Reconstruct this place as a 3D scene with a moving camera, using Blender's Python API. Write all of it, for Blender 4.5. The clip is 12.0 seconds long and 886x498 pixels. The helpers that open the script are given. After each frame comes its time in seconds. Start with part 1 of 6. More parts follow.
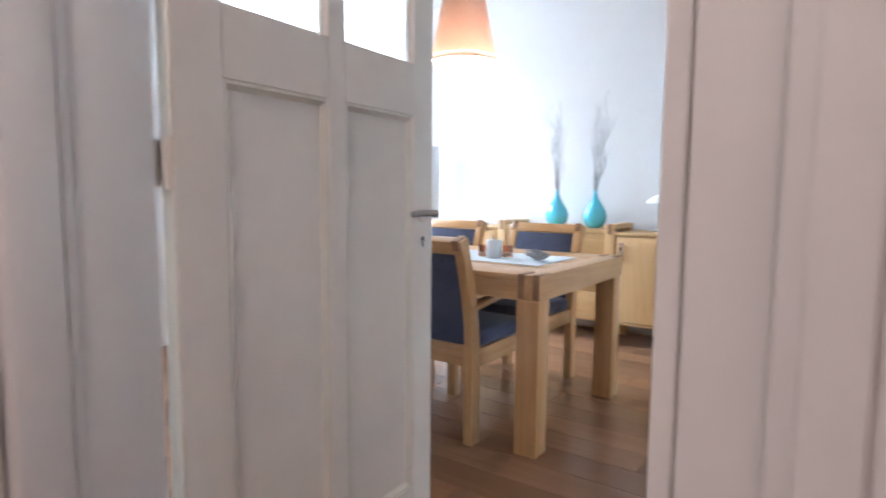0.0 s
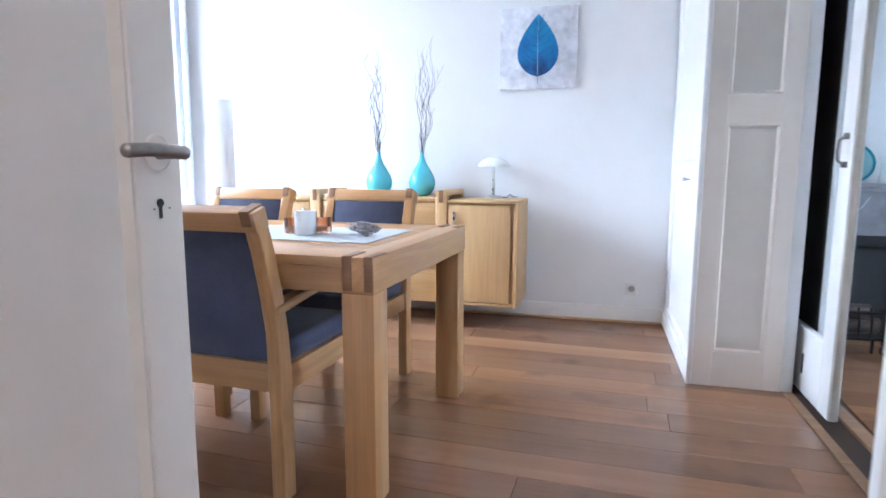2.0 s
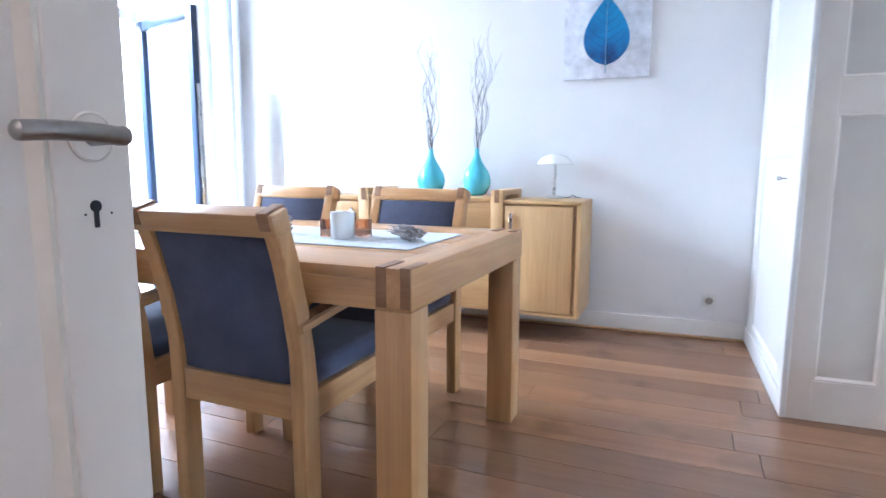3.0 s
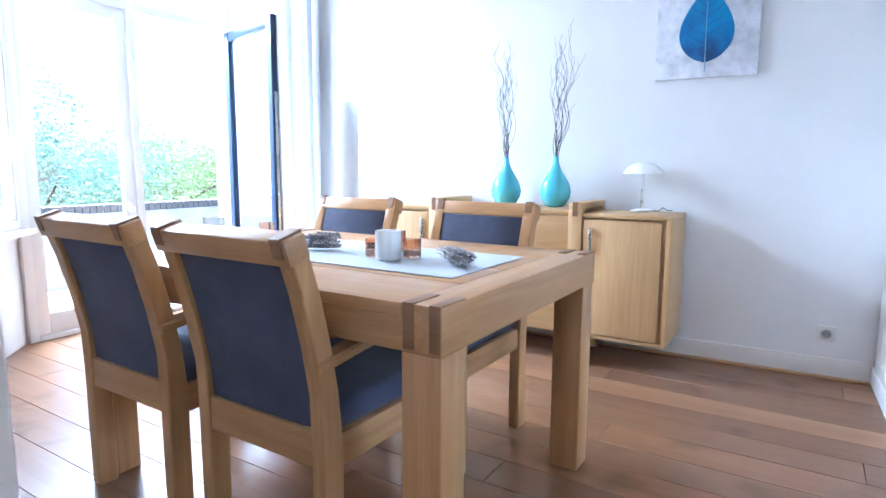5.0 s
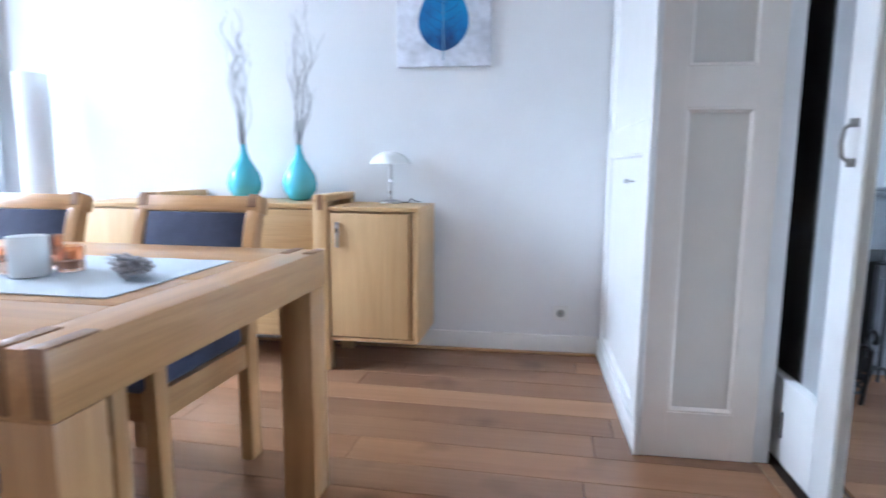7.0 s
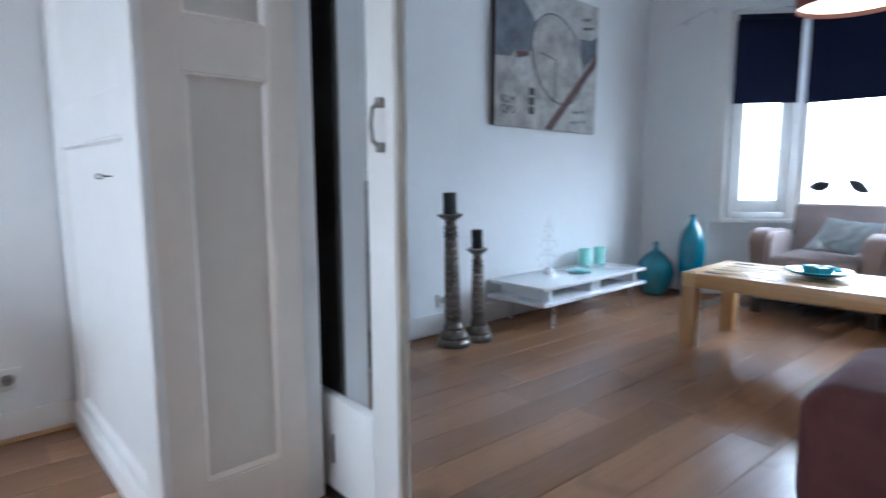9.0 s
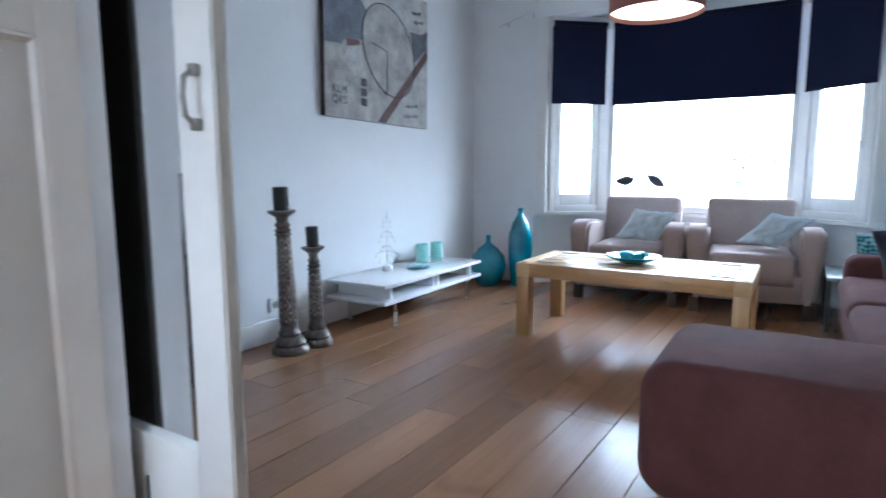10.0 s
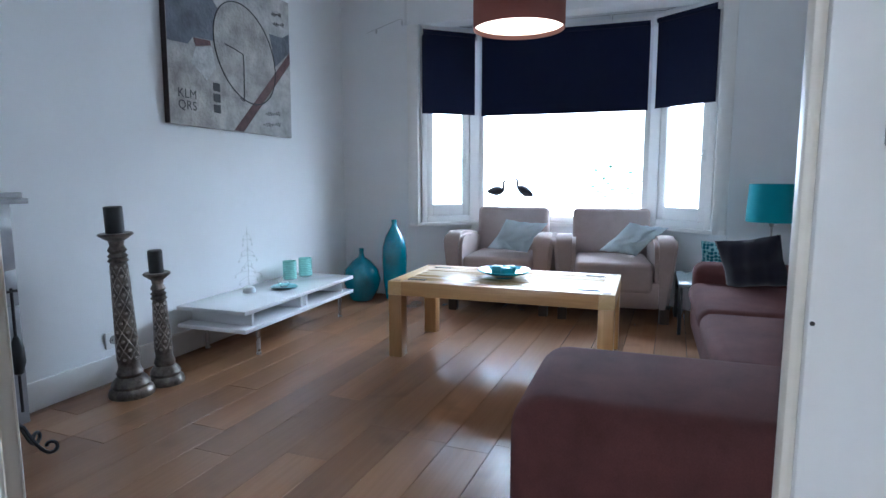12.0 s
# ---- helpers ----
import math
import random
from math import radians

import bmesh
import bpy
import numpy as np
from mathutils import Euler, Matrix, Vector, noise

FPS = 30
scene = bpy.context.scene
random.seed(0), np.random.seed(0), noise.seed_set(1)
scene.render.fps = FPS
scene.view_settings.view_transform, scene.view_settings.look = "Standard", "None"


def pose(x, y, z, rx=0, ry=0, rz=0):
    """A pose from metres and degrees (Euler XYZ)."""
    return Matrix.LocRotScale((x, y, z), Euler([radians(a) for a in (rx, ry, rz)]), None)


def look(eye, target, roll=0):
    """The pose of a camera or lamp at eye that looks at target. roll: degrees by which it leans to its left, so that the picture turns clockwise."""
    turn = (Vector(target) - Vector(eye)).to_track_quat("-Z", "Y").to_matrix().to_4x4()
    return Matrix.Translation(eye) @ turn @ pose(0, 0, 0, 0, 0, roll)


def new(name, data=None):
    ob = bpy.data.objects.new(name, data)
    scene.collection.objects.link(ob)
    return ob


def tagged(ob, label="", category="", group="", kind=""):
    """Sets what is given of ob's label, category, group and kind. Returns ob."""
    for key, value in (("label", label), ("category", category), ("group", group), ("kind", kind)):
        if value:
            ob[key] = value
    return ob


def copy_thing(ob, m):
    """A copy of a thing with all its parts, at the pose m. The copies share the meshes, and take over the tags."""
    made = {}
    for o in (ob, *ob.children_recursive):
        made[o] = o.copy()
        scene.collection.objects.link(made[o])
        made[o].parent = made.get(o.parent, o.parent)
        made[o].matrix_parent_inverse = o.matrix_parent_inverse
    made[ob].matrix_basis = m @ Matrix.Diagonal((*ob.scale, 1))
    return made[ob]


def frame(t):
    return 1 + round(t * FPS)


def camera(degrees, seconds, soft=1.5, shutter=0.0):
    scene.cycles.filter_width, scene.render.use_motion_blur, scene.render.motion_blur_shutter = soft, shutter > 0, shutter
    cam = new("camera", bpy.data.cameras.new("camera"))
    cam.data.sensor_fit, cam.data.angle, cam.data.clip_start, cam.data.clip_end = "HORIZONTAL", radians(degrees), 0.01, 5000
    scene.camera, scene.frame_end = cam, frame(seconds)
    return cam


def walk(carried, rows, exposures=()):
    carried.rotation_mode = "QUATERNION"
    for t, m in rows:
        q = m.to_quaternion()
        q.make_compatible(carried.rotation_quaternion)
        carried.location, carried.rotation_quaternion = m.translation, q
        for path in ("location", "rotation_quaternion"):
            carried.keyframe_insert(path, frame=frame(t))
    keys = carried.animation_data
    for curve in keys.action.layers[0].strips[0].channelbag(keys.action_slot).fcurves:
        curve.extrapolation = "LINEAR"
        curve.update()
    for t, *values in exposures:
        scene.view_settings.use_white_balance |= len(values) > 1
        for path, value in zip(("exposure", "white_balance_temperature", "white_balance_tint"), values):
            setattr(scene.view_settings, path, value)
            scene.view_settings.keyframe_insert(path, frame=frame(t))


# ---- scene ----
# The walk: seconds, place, heading, tilt, lean.
cam = camera(74.8, 12.0, shutter=0.5)
PATH = [
    (0, (0.278, 0.071, 1.07), (-0.814, 1.736, 0.879), 0.5),
    (0.5, (0.135, 0.17, 1.031), (-0.633, 2.005, 0.822), 0.4),
    (1, (0.047, 0.314, 0.997), (-0.491, 2.226, 0.758), 0.2),
    (1.5, (0.011, 0.497, 0.98), (-0.46, 2.423, 0.715), 0.1),
    (2, (-0.042, 0.679, 0.994), (-0.554, 2.594, 0.721), 0.1),
    (2.5, (-0.078, 0.827, 0.992), (-0.666, 2.719, 0.718), 0.2),
    (3, (-0.097, 0.938, 0.986), (-0.797, 2.791, 0.709), 0.2),
    (3.5, (-0.103, 1.0, 1.009), (-0.927, 2.802, 0.734), 0.3),
    (5.3, (-0.062, 1.204, 1.021), (-1.06, 2.915, 0.745), 0.5),
    (5.5, (-0.052, 1.215, 1.015), (-1.051, 2.924, 0.73), 0.7),
    (6, (-0.037, 1.302, 1.006), (-0.931, 3.069, 0.72), 0.7),
    (6.5, (-0.03, 1.391, 1.012), (-0.636, 3.276, 0.73), 0.5),
    (6.7, (-0.021, 1.428, 1.007), (-0.5, 3.349, 0.726), 0.4),
    (8.3, (0.016, 1.878, 0.955), (0.72, 3.73, 0.683), 0.5),
    (8.5, (0.019, 1.931, 0.951), (0.886, 3.714, 0.684), 0.3),
    (9, (0.011, 2.057, 0.95), (1.34, 3.53, 0.693), -0.2),
    (9.5, (0.022, 2.128, 0.942), (1.579, 3.356, 0.681), -0.1),
    (10, (0.099, 2.181, 0.918), (1.793, 3.21, 0.657), -0.1),
    (10.5, (0.175, 2.196, 0.902), (1.973, 3.03, 0.639), -0.1),
    (11, (0.219, 2.186, 0.924), (2.058, 2.925, 0.655), -0.2),
    (11.5, (0.254, 2.186, 0.963), (2.118, 2.859, 0.699), -0.2),
    (12, (0.265, 2.197, 0.979), (2.135, 2.857, 0.727), -0.1),
]
ROWS = [(t, look(eye, target, roll)) for t, eye, target, roll in PATH]
walk(cam, ROWS, [(0, 2.5, 6050, 13), (0.6, 2.65, 5850, 14), (2.0, 2.80, 5700, 14), (5.3, 2.7, 5350, 13), (6.7, 2.6, 5450, 13), (8.3, 1.93, 5800, 12), (9.5, 2.03, 5800, 12), (10.5, 2.13, 5800, 12), (12.0, 1.78, 5820, 12)])

# ---- world and light ----
world = bpy.data.worlds.new("sky")
scene.world = world
world.use_nodes = True
wn = world.node_tree
sky = wn.nodes.new("ShaderNodeTexSky")
sky.sky_type = "NISHITA"
sky.sun_disc = False
sky.sun_elevation = radians(50)
sky.sun_rotation = radians(180)
sky.air_density, sky.dust_density, sky.ozone_density = 1.0, 3.0, 1.0
wn.links.new(sky.outputs[0], wn.nodes["Background"].inputs[0])
wn.nodes["Background"].inputs[1].default_value = 0.15
sun = new("sun", bpy.data.lights.new("sun", "SUN"))
sun.data.energy, sun.data.angle, sun.data.color = 5.0, radians(3), (1.0, 0.95, 0.88)
sun.matrix_world = look((0, -30, 36), (0, 0, 0))


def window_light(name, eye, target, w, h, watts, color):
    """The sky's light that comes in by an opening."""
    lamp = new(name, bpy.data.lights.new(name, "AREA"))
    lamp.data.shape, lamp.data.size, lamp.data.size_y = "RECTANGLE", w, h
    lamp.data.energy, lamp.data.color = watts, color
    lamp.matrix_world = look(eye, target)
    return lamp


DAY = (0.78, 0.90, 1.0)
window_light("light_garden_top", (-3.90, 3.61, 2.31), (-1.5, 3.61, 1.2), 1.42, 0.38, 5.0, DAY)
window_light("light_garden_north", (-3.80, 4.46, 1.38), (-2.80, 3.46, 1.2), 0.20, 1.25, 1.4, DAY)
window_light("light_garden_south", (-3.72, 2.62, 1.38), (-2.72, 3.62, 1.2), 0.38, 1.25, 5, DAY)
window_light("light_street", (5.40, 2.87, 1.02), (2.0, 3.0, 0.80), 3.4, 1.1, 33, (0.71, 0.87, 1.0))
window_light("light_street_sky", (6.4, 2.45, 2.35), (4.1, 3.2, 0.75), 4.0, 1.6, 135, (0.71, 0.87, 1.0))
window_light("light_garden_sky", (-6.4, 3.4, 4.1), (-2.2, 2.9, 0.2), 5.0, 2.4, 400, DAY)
hall = new("light_hall", bpy.data.lights.new("light_hall", "AREA"))
hall.data.shape, hall.data.size, hall.data.energy, hall.data.color = "DISK", 0.30, 4.3, (1.0, 0.84, 0.76)
hall.matrix_world = look((-0.2, -0.75, 2.64), (-0.2, -0.75, 0))

# ---- helpers of the scene ----
def shader(name, rough=0.5, metal=0.0):
    m = bpy.data.materials.new(name)
    m.use_nodes = True
    b = m.node_tree.nodes["Principled BSDF"]
    b.inputs["Roughness"].default_value = rough
    b.inputs["Metallic"].default_value = metal
    return m, m.node_tree, b


def node(tree, kind, **values):
    n = tree.nodes.new(kind)
    for k, v in values.items():
        n.inputs[k.replace("_", " ")].default_value = v
    return n


def ramp(tree, source, stops):
    r = tree.nodes.new("ShaderNodeValToRGB")
    while len(r.color_ramp.elements) < len(stops):
        r.color_ramp.elements.new(0.5)
    for e, (p, c) in zip(r.color_ramp.elements, stops):
        e.position, e.color = p, (*c, 1)
    tree.links.new(source, r.inputs[0])
    return r


def tone(c, k):
    return tuple(min(1.0, v * k) for v in c)


def plain(name, color, rough=0.5, metal=0.0, vary=0.06, scale=6.0, bump=0.02, fine=60.0, coat=0.0):
    """A painted or moulded surface: broad unevenness in tone, fine relief."""
    m, t, b = shader(name, rough, metal)
    co = t.nodes.new("ShaderNodeTexCoord")
    n1 = node(t, "ShaderNodeTexNoise", Scale=scale, Detail=4.0, Roughness=0.6)
    n2 = node(t, "ShaderNodeTexNoise", Scale=fine, Detail=3.0)
    t.links.new(co.outputs["Object"], n1.inputs["Vector"])
    t.links.new(co.outputs["Object"], n2.inputs["Vector"])
    r = ramp(t, n1.outputs["Fac"], [(0.3, tone(color, 1 - vary)), (0.7, tone(color, 1 + vary))])
    t.links.new(r.outputs[0], b.inputs["Base Color"])
    if bump:
        bp = node(t, "ShaderNodeBump", Strength=bump, Distance=0.01)
        t.links.new(n2.outputs["Fac"], bp.inputs["Height"])
        t.links.new(bp.outputs[0], b.inputs["Normal"])
    rr = node(t, "ShaderNodeMapRange", To_Min=max(0.02, rough - 0.07), To_Max=min(1.0, rough + 0.07))
    t.links.new(n1.outputs["Fac"], rr.inputs["Value"])
    t.links.new(rr.outputs[0], b.inputs["Roughness"])
    if coat:
        b.inputs["Coat Weight"].default_value = coat
    return m


def timber(name, light, dark, axis, rough=0.4, piece=0.0, scale=1.0, knots=0.0, bump=0.06, fine_mix=0.55, wave=1.2, tones=None):
    """Wood with its grain along one axis; piece: how far pieces differ in tone."""
    m, t, b = shader(name, rough)
    co = t.nodes.new("ShaderNodeTexCoord")
    info = t.nodes.new("ShaderNodeObjectInfo")
    shift = t.nodes.new("ShaderNodeVectorMath")
    shift.operation = "MULTIPLY_ADD"
    comb = t.nodes.new("ShaderNodeCombineXYZ")
    for k in range(3):
        t.links.new(info.outputs["Random"], comb.inputs[k])
    t.links.new(comb.outputs[0], shift.inputs[0])
    shift.inputs[1].default_value = (7.0, 11.0, 5.0)
    t.links.new(co.outputs["Object"], shift.inputs[2])
    mp = t.nodes.new("ShaderNodeMapping")
    s = [14.0 * scale] * 3
    s["xyz".index(axis)] = 1.1 * scale
    mp.inputs["Scale"].default_value = s
    t.links.new(shift.outputs[0], mp.inputs["Vector"])
    n1 = node(t, "ShaderNodeTexNoise", Scale=1.0, Detail=5.0, Roughness=0.6, Distortion=wave)
    t.links.new(mp.outputs[0], n1.inputs["Vector"])
    mp2 = t.nodes.new("ShaderNodeMapping")
    s = [150.0 * scale] * 3
    s["xyz".index(axis)] = 5.0 * scale
    mp2.inputs["Scale"].default_value = s
    t.links.new(shift.outputs[0], mp2.inputs["Vector"])
    n2 = node(t, "ShaderNodeTexNoise", Scale=1.0, Detail=3.0)
    t.links.new(mp2.outputs[0], n2.inputs["Vector"])
    r = ramp(t, n1.outputs["Fac"], [(0.32, dark), (0.68, light)])
    fine = ramp(t, n2.outputs["Fac"], [(0.3, (0.80, 0.78, 0.75)), (0.65, (1.0, 1.0, 1.0))])
    mul = t.nodes.new("ShaderNodeMixRGB")
    mul.blend_type = "MULTIPLY"
    mul.inputs[0].default_value = fine_mix
    t.links.new(r.outputs[0], mul.inputs[1])
    t.links.new(fine.outputs[0], mul.inputs[2])
    last = mul
    if piece:
        pr = ramp(t, info.outputs["Random"], tones or [(0.0, (1 - piece,) * 3), (1.0, (1.0, 1.0, 1.0))])
        m2 = t.nodes.new("ShaderNodeMixRGB")
        m2.blend_type = "MULTIPLY"
        m2.inputs[0].default_value = 1.0
        t.links.new(mul.outputs[0], m2.inputs[1])
        t.links.new(pr.outputs[0], m2.inputs[2])
        last = m2
    if knots:
        kn = node(t, "ShaderNodeTexNoise", Scale=3.5, Detail=2.0, Roughness=0.5)
        t.links.new(shift.outputs[0], kn.inputs["Vector"])
        kr = ramp(t, kn.outputs["Fac"], [(0.62, (1, 1, 1)), (0.75, (1 - knots, 1 - knots, 1 - knots))])
        m3 = t.nodes.new("ShaderNodeMixRGB")
        m3.blend_type = "MULTIPLY"
        m3.inputs[0].default_value = 1.0
        t.links.new(last.outputs[0], m3.inputs[1])
        t.links.new(kr.outputs[0], m3.inputs[2])
        last = m3
    t.links.new(last.outputs[0], b.inputs["Base Color"])
    bp = node(t, "ShaderNodeBump", Strength=bump, Distance=0.004)
    t.links.new(n2.outputs["Fac"], bp.inputs["Height"])
    t.links.new(bp.outputs[0], b.inputs["Normal"])
    rr = node(t, "ShaderNodeMapRange", To_Min=rough - 0.03, To_Max=rough + 0.04)
    t.links.new(n1.outputs["Fac"], rr.inputs["Value"])
    t.links.new(rr.outputs[0], b.inputs["Roughness"])
    return m


def cloth(name, color, scale=260.0, vary=0.12, sheen=0.3, bump=0.25):
    m, t, b = shader(name, 0.9)
    co = t.nodes.new("ShaderNodeTexCoord")
    n1 = node(t, "ShaderNodeTexNoise", Scale=5.0, Detail=5.0, Roughness=0.65)
    n2 = node(t, "ShaderNodeTexNoise", Scale=scale, Detail=2.0)
    t.links.new(co.outputs["Object"], n1.inputs["Vector"])
    t.links.new(co.outputs["Object"], n2.inputs["Vector"])
    r = ramp(t, n1.outputs["Fac"], [(0.3, tone(color, 1 - vary)), (0.7, tone(color, 1 + vary))])
    f = ramp(t, n2.outputs["Fac"], [(0.3, (0.75, 0.75, 0.75)), (0.7, (1, 1, 1))])
    mul = t.nodes.new("ShaderNodeMixRGB")
    mul.blend_type = "MULTIPLY"
    mul.inputs[0].default_value = 0.6
    t.links.new(r.outputs[0], mul.inputs[1])
    t.links.new(f.outputs[0], mul.inputs[2])
    t.links.new(mul.outputs[0], b.inputs["Base Color"])
    b.inputs["Sheen Weight"].default_value = sheen
    b.inputs["Specular IOR Level"].default_value = 0.12
    b.inputs["Sheen Roughness"].default_value = 0.5
    bp = node(t, "ShaderNodeBump", Strength=bump, Distance=0.002)
    t.links.new(n2.outputs["Fac"], bp.inputs["Height"])
    t.links.new(bp.outputs[0], b.inputs["Normal"])
    return m


def lit_through(m):
    """Lets some of a lamp's light through its shade."""
    t = m.node_tree
    b = t.nodes["Principled BSDF"]
    tl = t.nodes.new("ShaderNodeBsdfTranslucent")
    t.links.new(b.inputs["Base Color"].links[0].from_socket, tl.inputs["Color"])
    mx = t.nodes.new("ShaderNodeMixShader")
    mx.inputs[0].default_value = 0.5
    t.links.new(b.outputs[0], mx.inputs[1])
    t.links.new(tl.outputs[0], mx.inputs[2])
    t.links.new(mx.outputs[0], t.nodes["Material Output"].inputs["Surface"])
    return m


def clear(name, color=(1, 1, 1), rough=0.0, ior=1.45):
    m, t, b = shader(name, rough)
    b.inputs["Base Color"].default_value = (*color, 1)
    b.inputs["Transmission Weight"].default_value = 1.0
    b.inputs["IOR"].default_value = ior
    return m


def glow(name, color, strength):
    m, t, b = shader(name, 0.5)
    b.inputs["Base Color"].default_value = (*color, 1)
    b.inputs["Emission Color"].default_value = (*color, 1)
    b.inputs["Emission Strength"].default_value = strength
    return m


def box(bm, x0, x1, y0, y1, z0, z1, bevel=0.0, seg=2, m=None):
    """Adds a block, its edges rounded, to a bmesh."""
    b2 = bmesh.new()
    bmesh.ops.create_cube(b2, size=1.0)
    for v in b2.verts:
        v.co = Vector(((x0 + x1) / 2 + v.co.x * (x1 - x0), (y0 + y1) / 2 + v.co.y * (y1 - y0), (z0 + z1) / 2 + v.co.z * (z1 - z0)))
    if bevel:
        bmesh.ops.bevel(b2, geom=list(b2.edges), offset=bevel, segments=seg, affect="EDGES", profile=0.5)
    if m is not None:
        b2.transform(m)
    join(bm, b2)
    return bm


def join(bm, other):
    me = bpy.data.meshes.new("tmp")
    other.to_mesh(me)
    other.free()
    bm.from_mesh(me)
    bpy.data.meshes.remove(me)


def block(x0, x1, y0, y1, z0, z1, bevel=0.0, seg=2, m=None):
    return box(bmesh.new(), x0, x1, y0, y1, z0, z1, bevel, seg, m)


def lathe(profile, seg=32, m=None, bm=None):
    """A turned body from (radius, height) pairs, round the z axis."""
    b2 = bmesh.new()
    rings = []
    for r, z in profile:
        if r < 1e-5:
            rings.append([b2.verts.new((0, 0, z))])
        else:
            rings.append([b2.verts.new((r * math.cos(2 * math.pi * k / seg), r * math.sin(2 * math.pi * k / seg), z)) for k in range(seg)])
    for a, c in zip(rings, rings[1:]):
        for k in range(seg):
            j = (k + 1) % seg
            if len(a) == 1 and len(c) == 1:
                continue
            if len(a) == 1:
                b2.faces.new((a[0], c[k], c[j]))
            elif len(c) == 1:
                b2.faces.new((a[k], a[j], c[0]))
            else:
                b2.faces.new((a[k], a[j], c[j], c[k]))
    bmesh.ops.recalc_face_normals(b2, faces=list(b2.faces))
    for f in b2.faces:
        f.smooth = True
    if m is not None:
        b2.transform(m)
    if bm is None:
        return b2
    join(bm, b2)
    return bm


def tube(points, radius, seg=8, bm=None, taper=None):
    """A round rod along points."""
    b2 = bmesh.new() if bm is None else bm
    rings = []
    pts = [Vector(p) for p in points]
    side = None
    for i, p in enumerate(pts):
        d = (pts[min(i + 1, len(pts) - 1)] - pts[max(i - 1, 0)]).normalized()
        if side is None:
            side = d.orthogonal().normalized()
        side = (side - d * side.dot(d)).normalized()
        up = d.cross(side)
        r = radius if taper is None else radius + (taper - radius) * i / (len(pts) - 1)
        rings.append([b2.verts.new(p + (side * math.cos(2 * math.pi * k / seg) + up * math.sin(2 * math.pi * k / seg)) * r) for k in range(seg)])
    for a, c in zip(rings, rings[1:]):
        for k in range(seg):
            f = b2.faces.new((a[k], a[(k + 1) % seg], c[(k + 1) % seg], c[k]))
            f.smooth = True
    b2.faces.new(rings[0][::-1])
    b2.faces.new(rings[-1])
    return b2


def mesh_of(bm, name, material, smooth=None):
    me = bpy.data.meshes.new(name)
    bmesh.ops.recalc_face_normals(bm, faces=list(bm.faces))
    bm.to_mesh(me)
    bm.free()
    me.materials.append(material)
    me.set_sharp_from_angle(angle=radians(38))
    if smooth is not None:
        for p in me.polygons:
            p.use_smooth = smooth
    return me


def part(name, bm, material, parent, label="", smooth=None):
    ob = new(name, mesh_of(bm, name, material, smooth))
    ob.parent = parent
    if label:
        tagged(ob, label)
    return ob


def thing(name, m, label, category, group=""):
    ob = new(name)
    ob.empty_display_size = 0.05
    ob.matrix_basis = m
    return tagged(ob, label, category, group)


def whole(name, bm, material, m, label, category, group="", smooth=None):
    """A thing that is one mesh."""
    ob = new(name, mesh_of(bm, name, material, smooth))
    ob.matrix_basis = m
    return tagged(ob, label, category, group)


def setting(name, bm, material, label="", smooth=None, m=None):
    ob = new(name, mesh_of(bm, name, material, smooth))
    if m is not None:
        ob.matrix_basis = m
    return tagged(ob, label, kind="structure")

# ---- materials ----
WALL = plain("wall_paint", (0.78, 0.79, 0.80), 0.85, vary=0.025, scale=2.0, bump=0.12, fine=180.0)
HALLWALL = plain("hall_paint", (0.72, 0.64, 0.62), 0.85, vary=0.03, scale=2.0, bump=0.1, fine=180.0)
CEIL = plain("ceiling_paint", (0.82, 0.82, 0.81), 0.9, vary=0.02, scale=2.0, bump=0.08, fine=150.0)
GLOSS = plain("gloss_paint", (0.79, 0.78, 0.76), 0.32, vary=0.03, scale=5.0, bump=0.03, fine=40.0)
DOORPAINT = plain("cream_door_paint", (0.79, 0.725, 0.65), 0.34, vary=0.035, scale=5.0, bump=0.03, fine=40.0)
CREAM = plain("cream_paint", (0.74, 0.69, 0.60), 0.35, vary=0.05, scale=9.0, bump=0.04, fine=50.0)
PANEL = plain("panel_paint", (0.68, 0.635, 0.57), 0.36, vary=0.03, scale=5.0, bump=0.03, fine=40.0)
OAK = {a: timber("oak_" + a, (0.585, 0.338, 0.148), (0.445, 0.235, 0.092), a, 0.30, piece=0.12) for a in "xyz"}
OAKEND = timber("oak_end_grain", (0.31, 0.168, 0.08), (0.21, 0.105, 0.048), "x", 0.5)
BIRCH = {a: timber("pale_oak_" + a, (0.66, 0.44, 0.215), (0.59, 0.37, 0.165), a, 0.42, piece=0.08) for a in "xyz"}
PLANK = timber("floor_oak", (0.322, 0.168, 0.090), (0.265, 0.133, 0.070), "x", 0.235, piece=0.46, scale=0.45, knots=0.30, bump=0.01, fine_mix=0.4, wave=0.5, tones=[(0.0, (0.72, 0.70, 0.70)), (0.3, (0.84, 0.84, 0.86)), (0.6, (0.94, 0.95, 0.96)), (0.8, (1.0, 0.95, 0.90)), (1.0, (1.08, 1.11, 1.08))])
SUBFLOOR = plain("joint_shadow_board", (0.05, 0.03, 0.02), 0.8)
# Near-black colour stands in for the shade inside the door pockets.
POCKET_SHADE = plain("painted_pocket_shade", (0.02, 0.017, 0.015), 0.8)
NAVY = cloth("navy_suede", (0.070, 0.079, 0.128), 200.0, vary=0.3, sheen=0.2)
GREIGE = cloth("taupe_upholstery", (0.34, 0.265, 0.25), 260.0, sheen=0.12)
MAROON = cloth("mauve_brown_upholstery", (0.095, 0.035, 0.033), 260.0, vary=0.2, sheen=0.0)
STEEL = plain("brushed_steel", (0.55, 0.55, 0.55), 0.28, 1.0, vary=0.05)
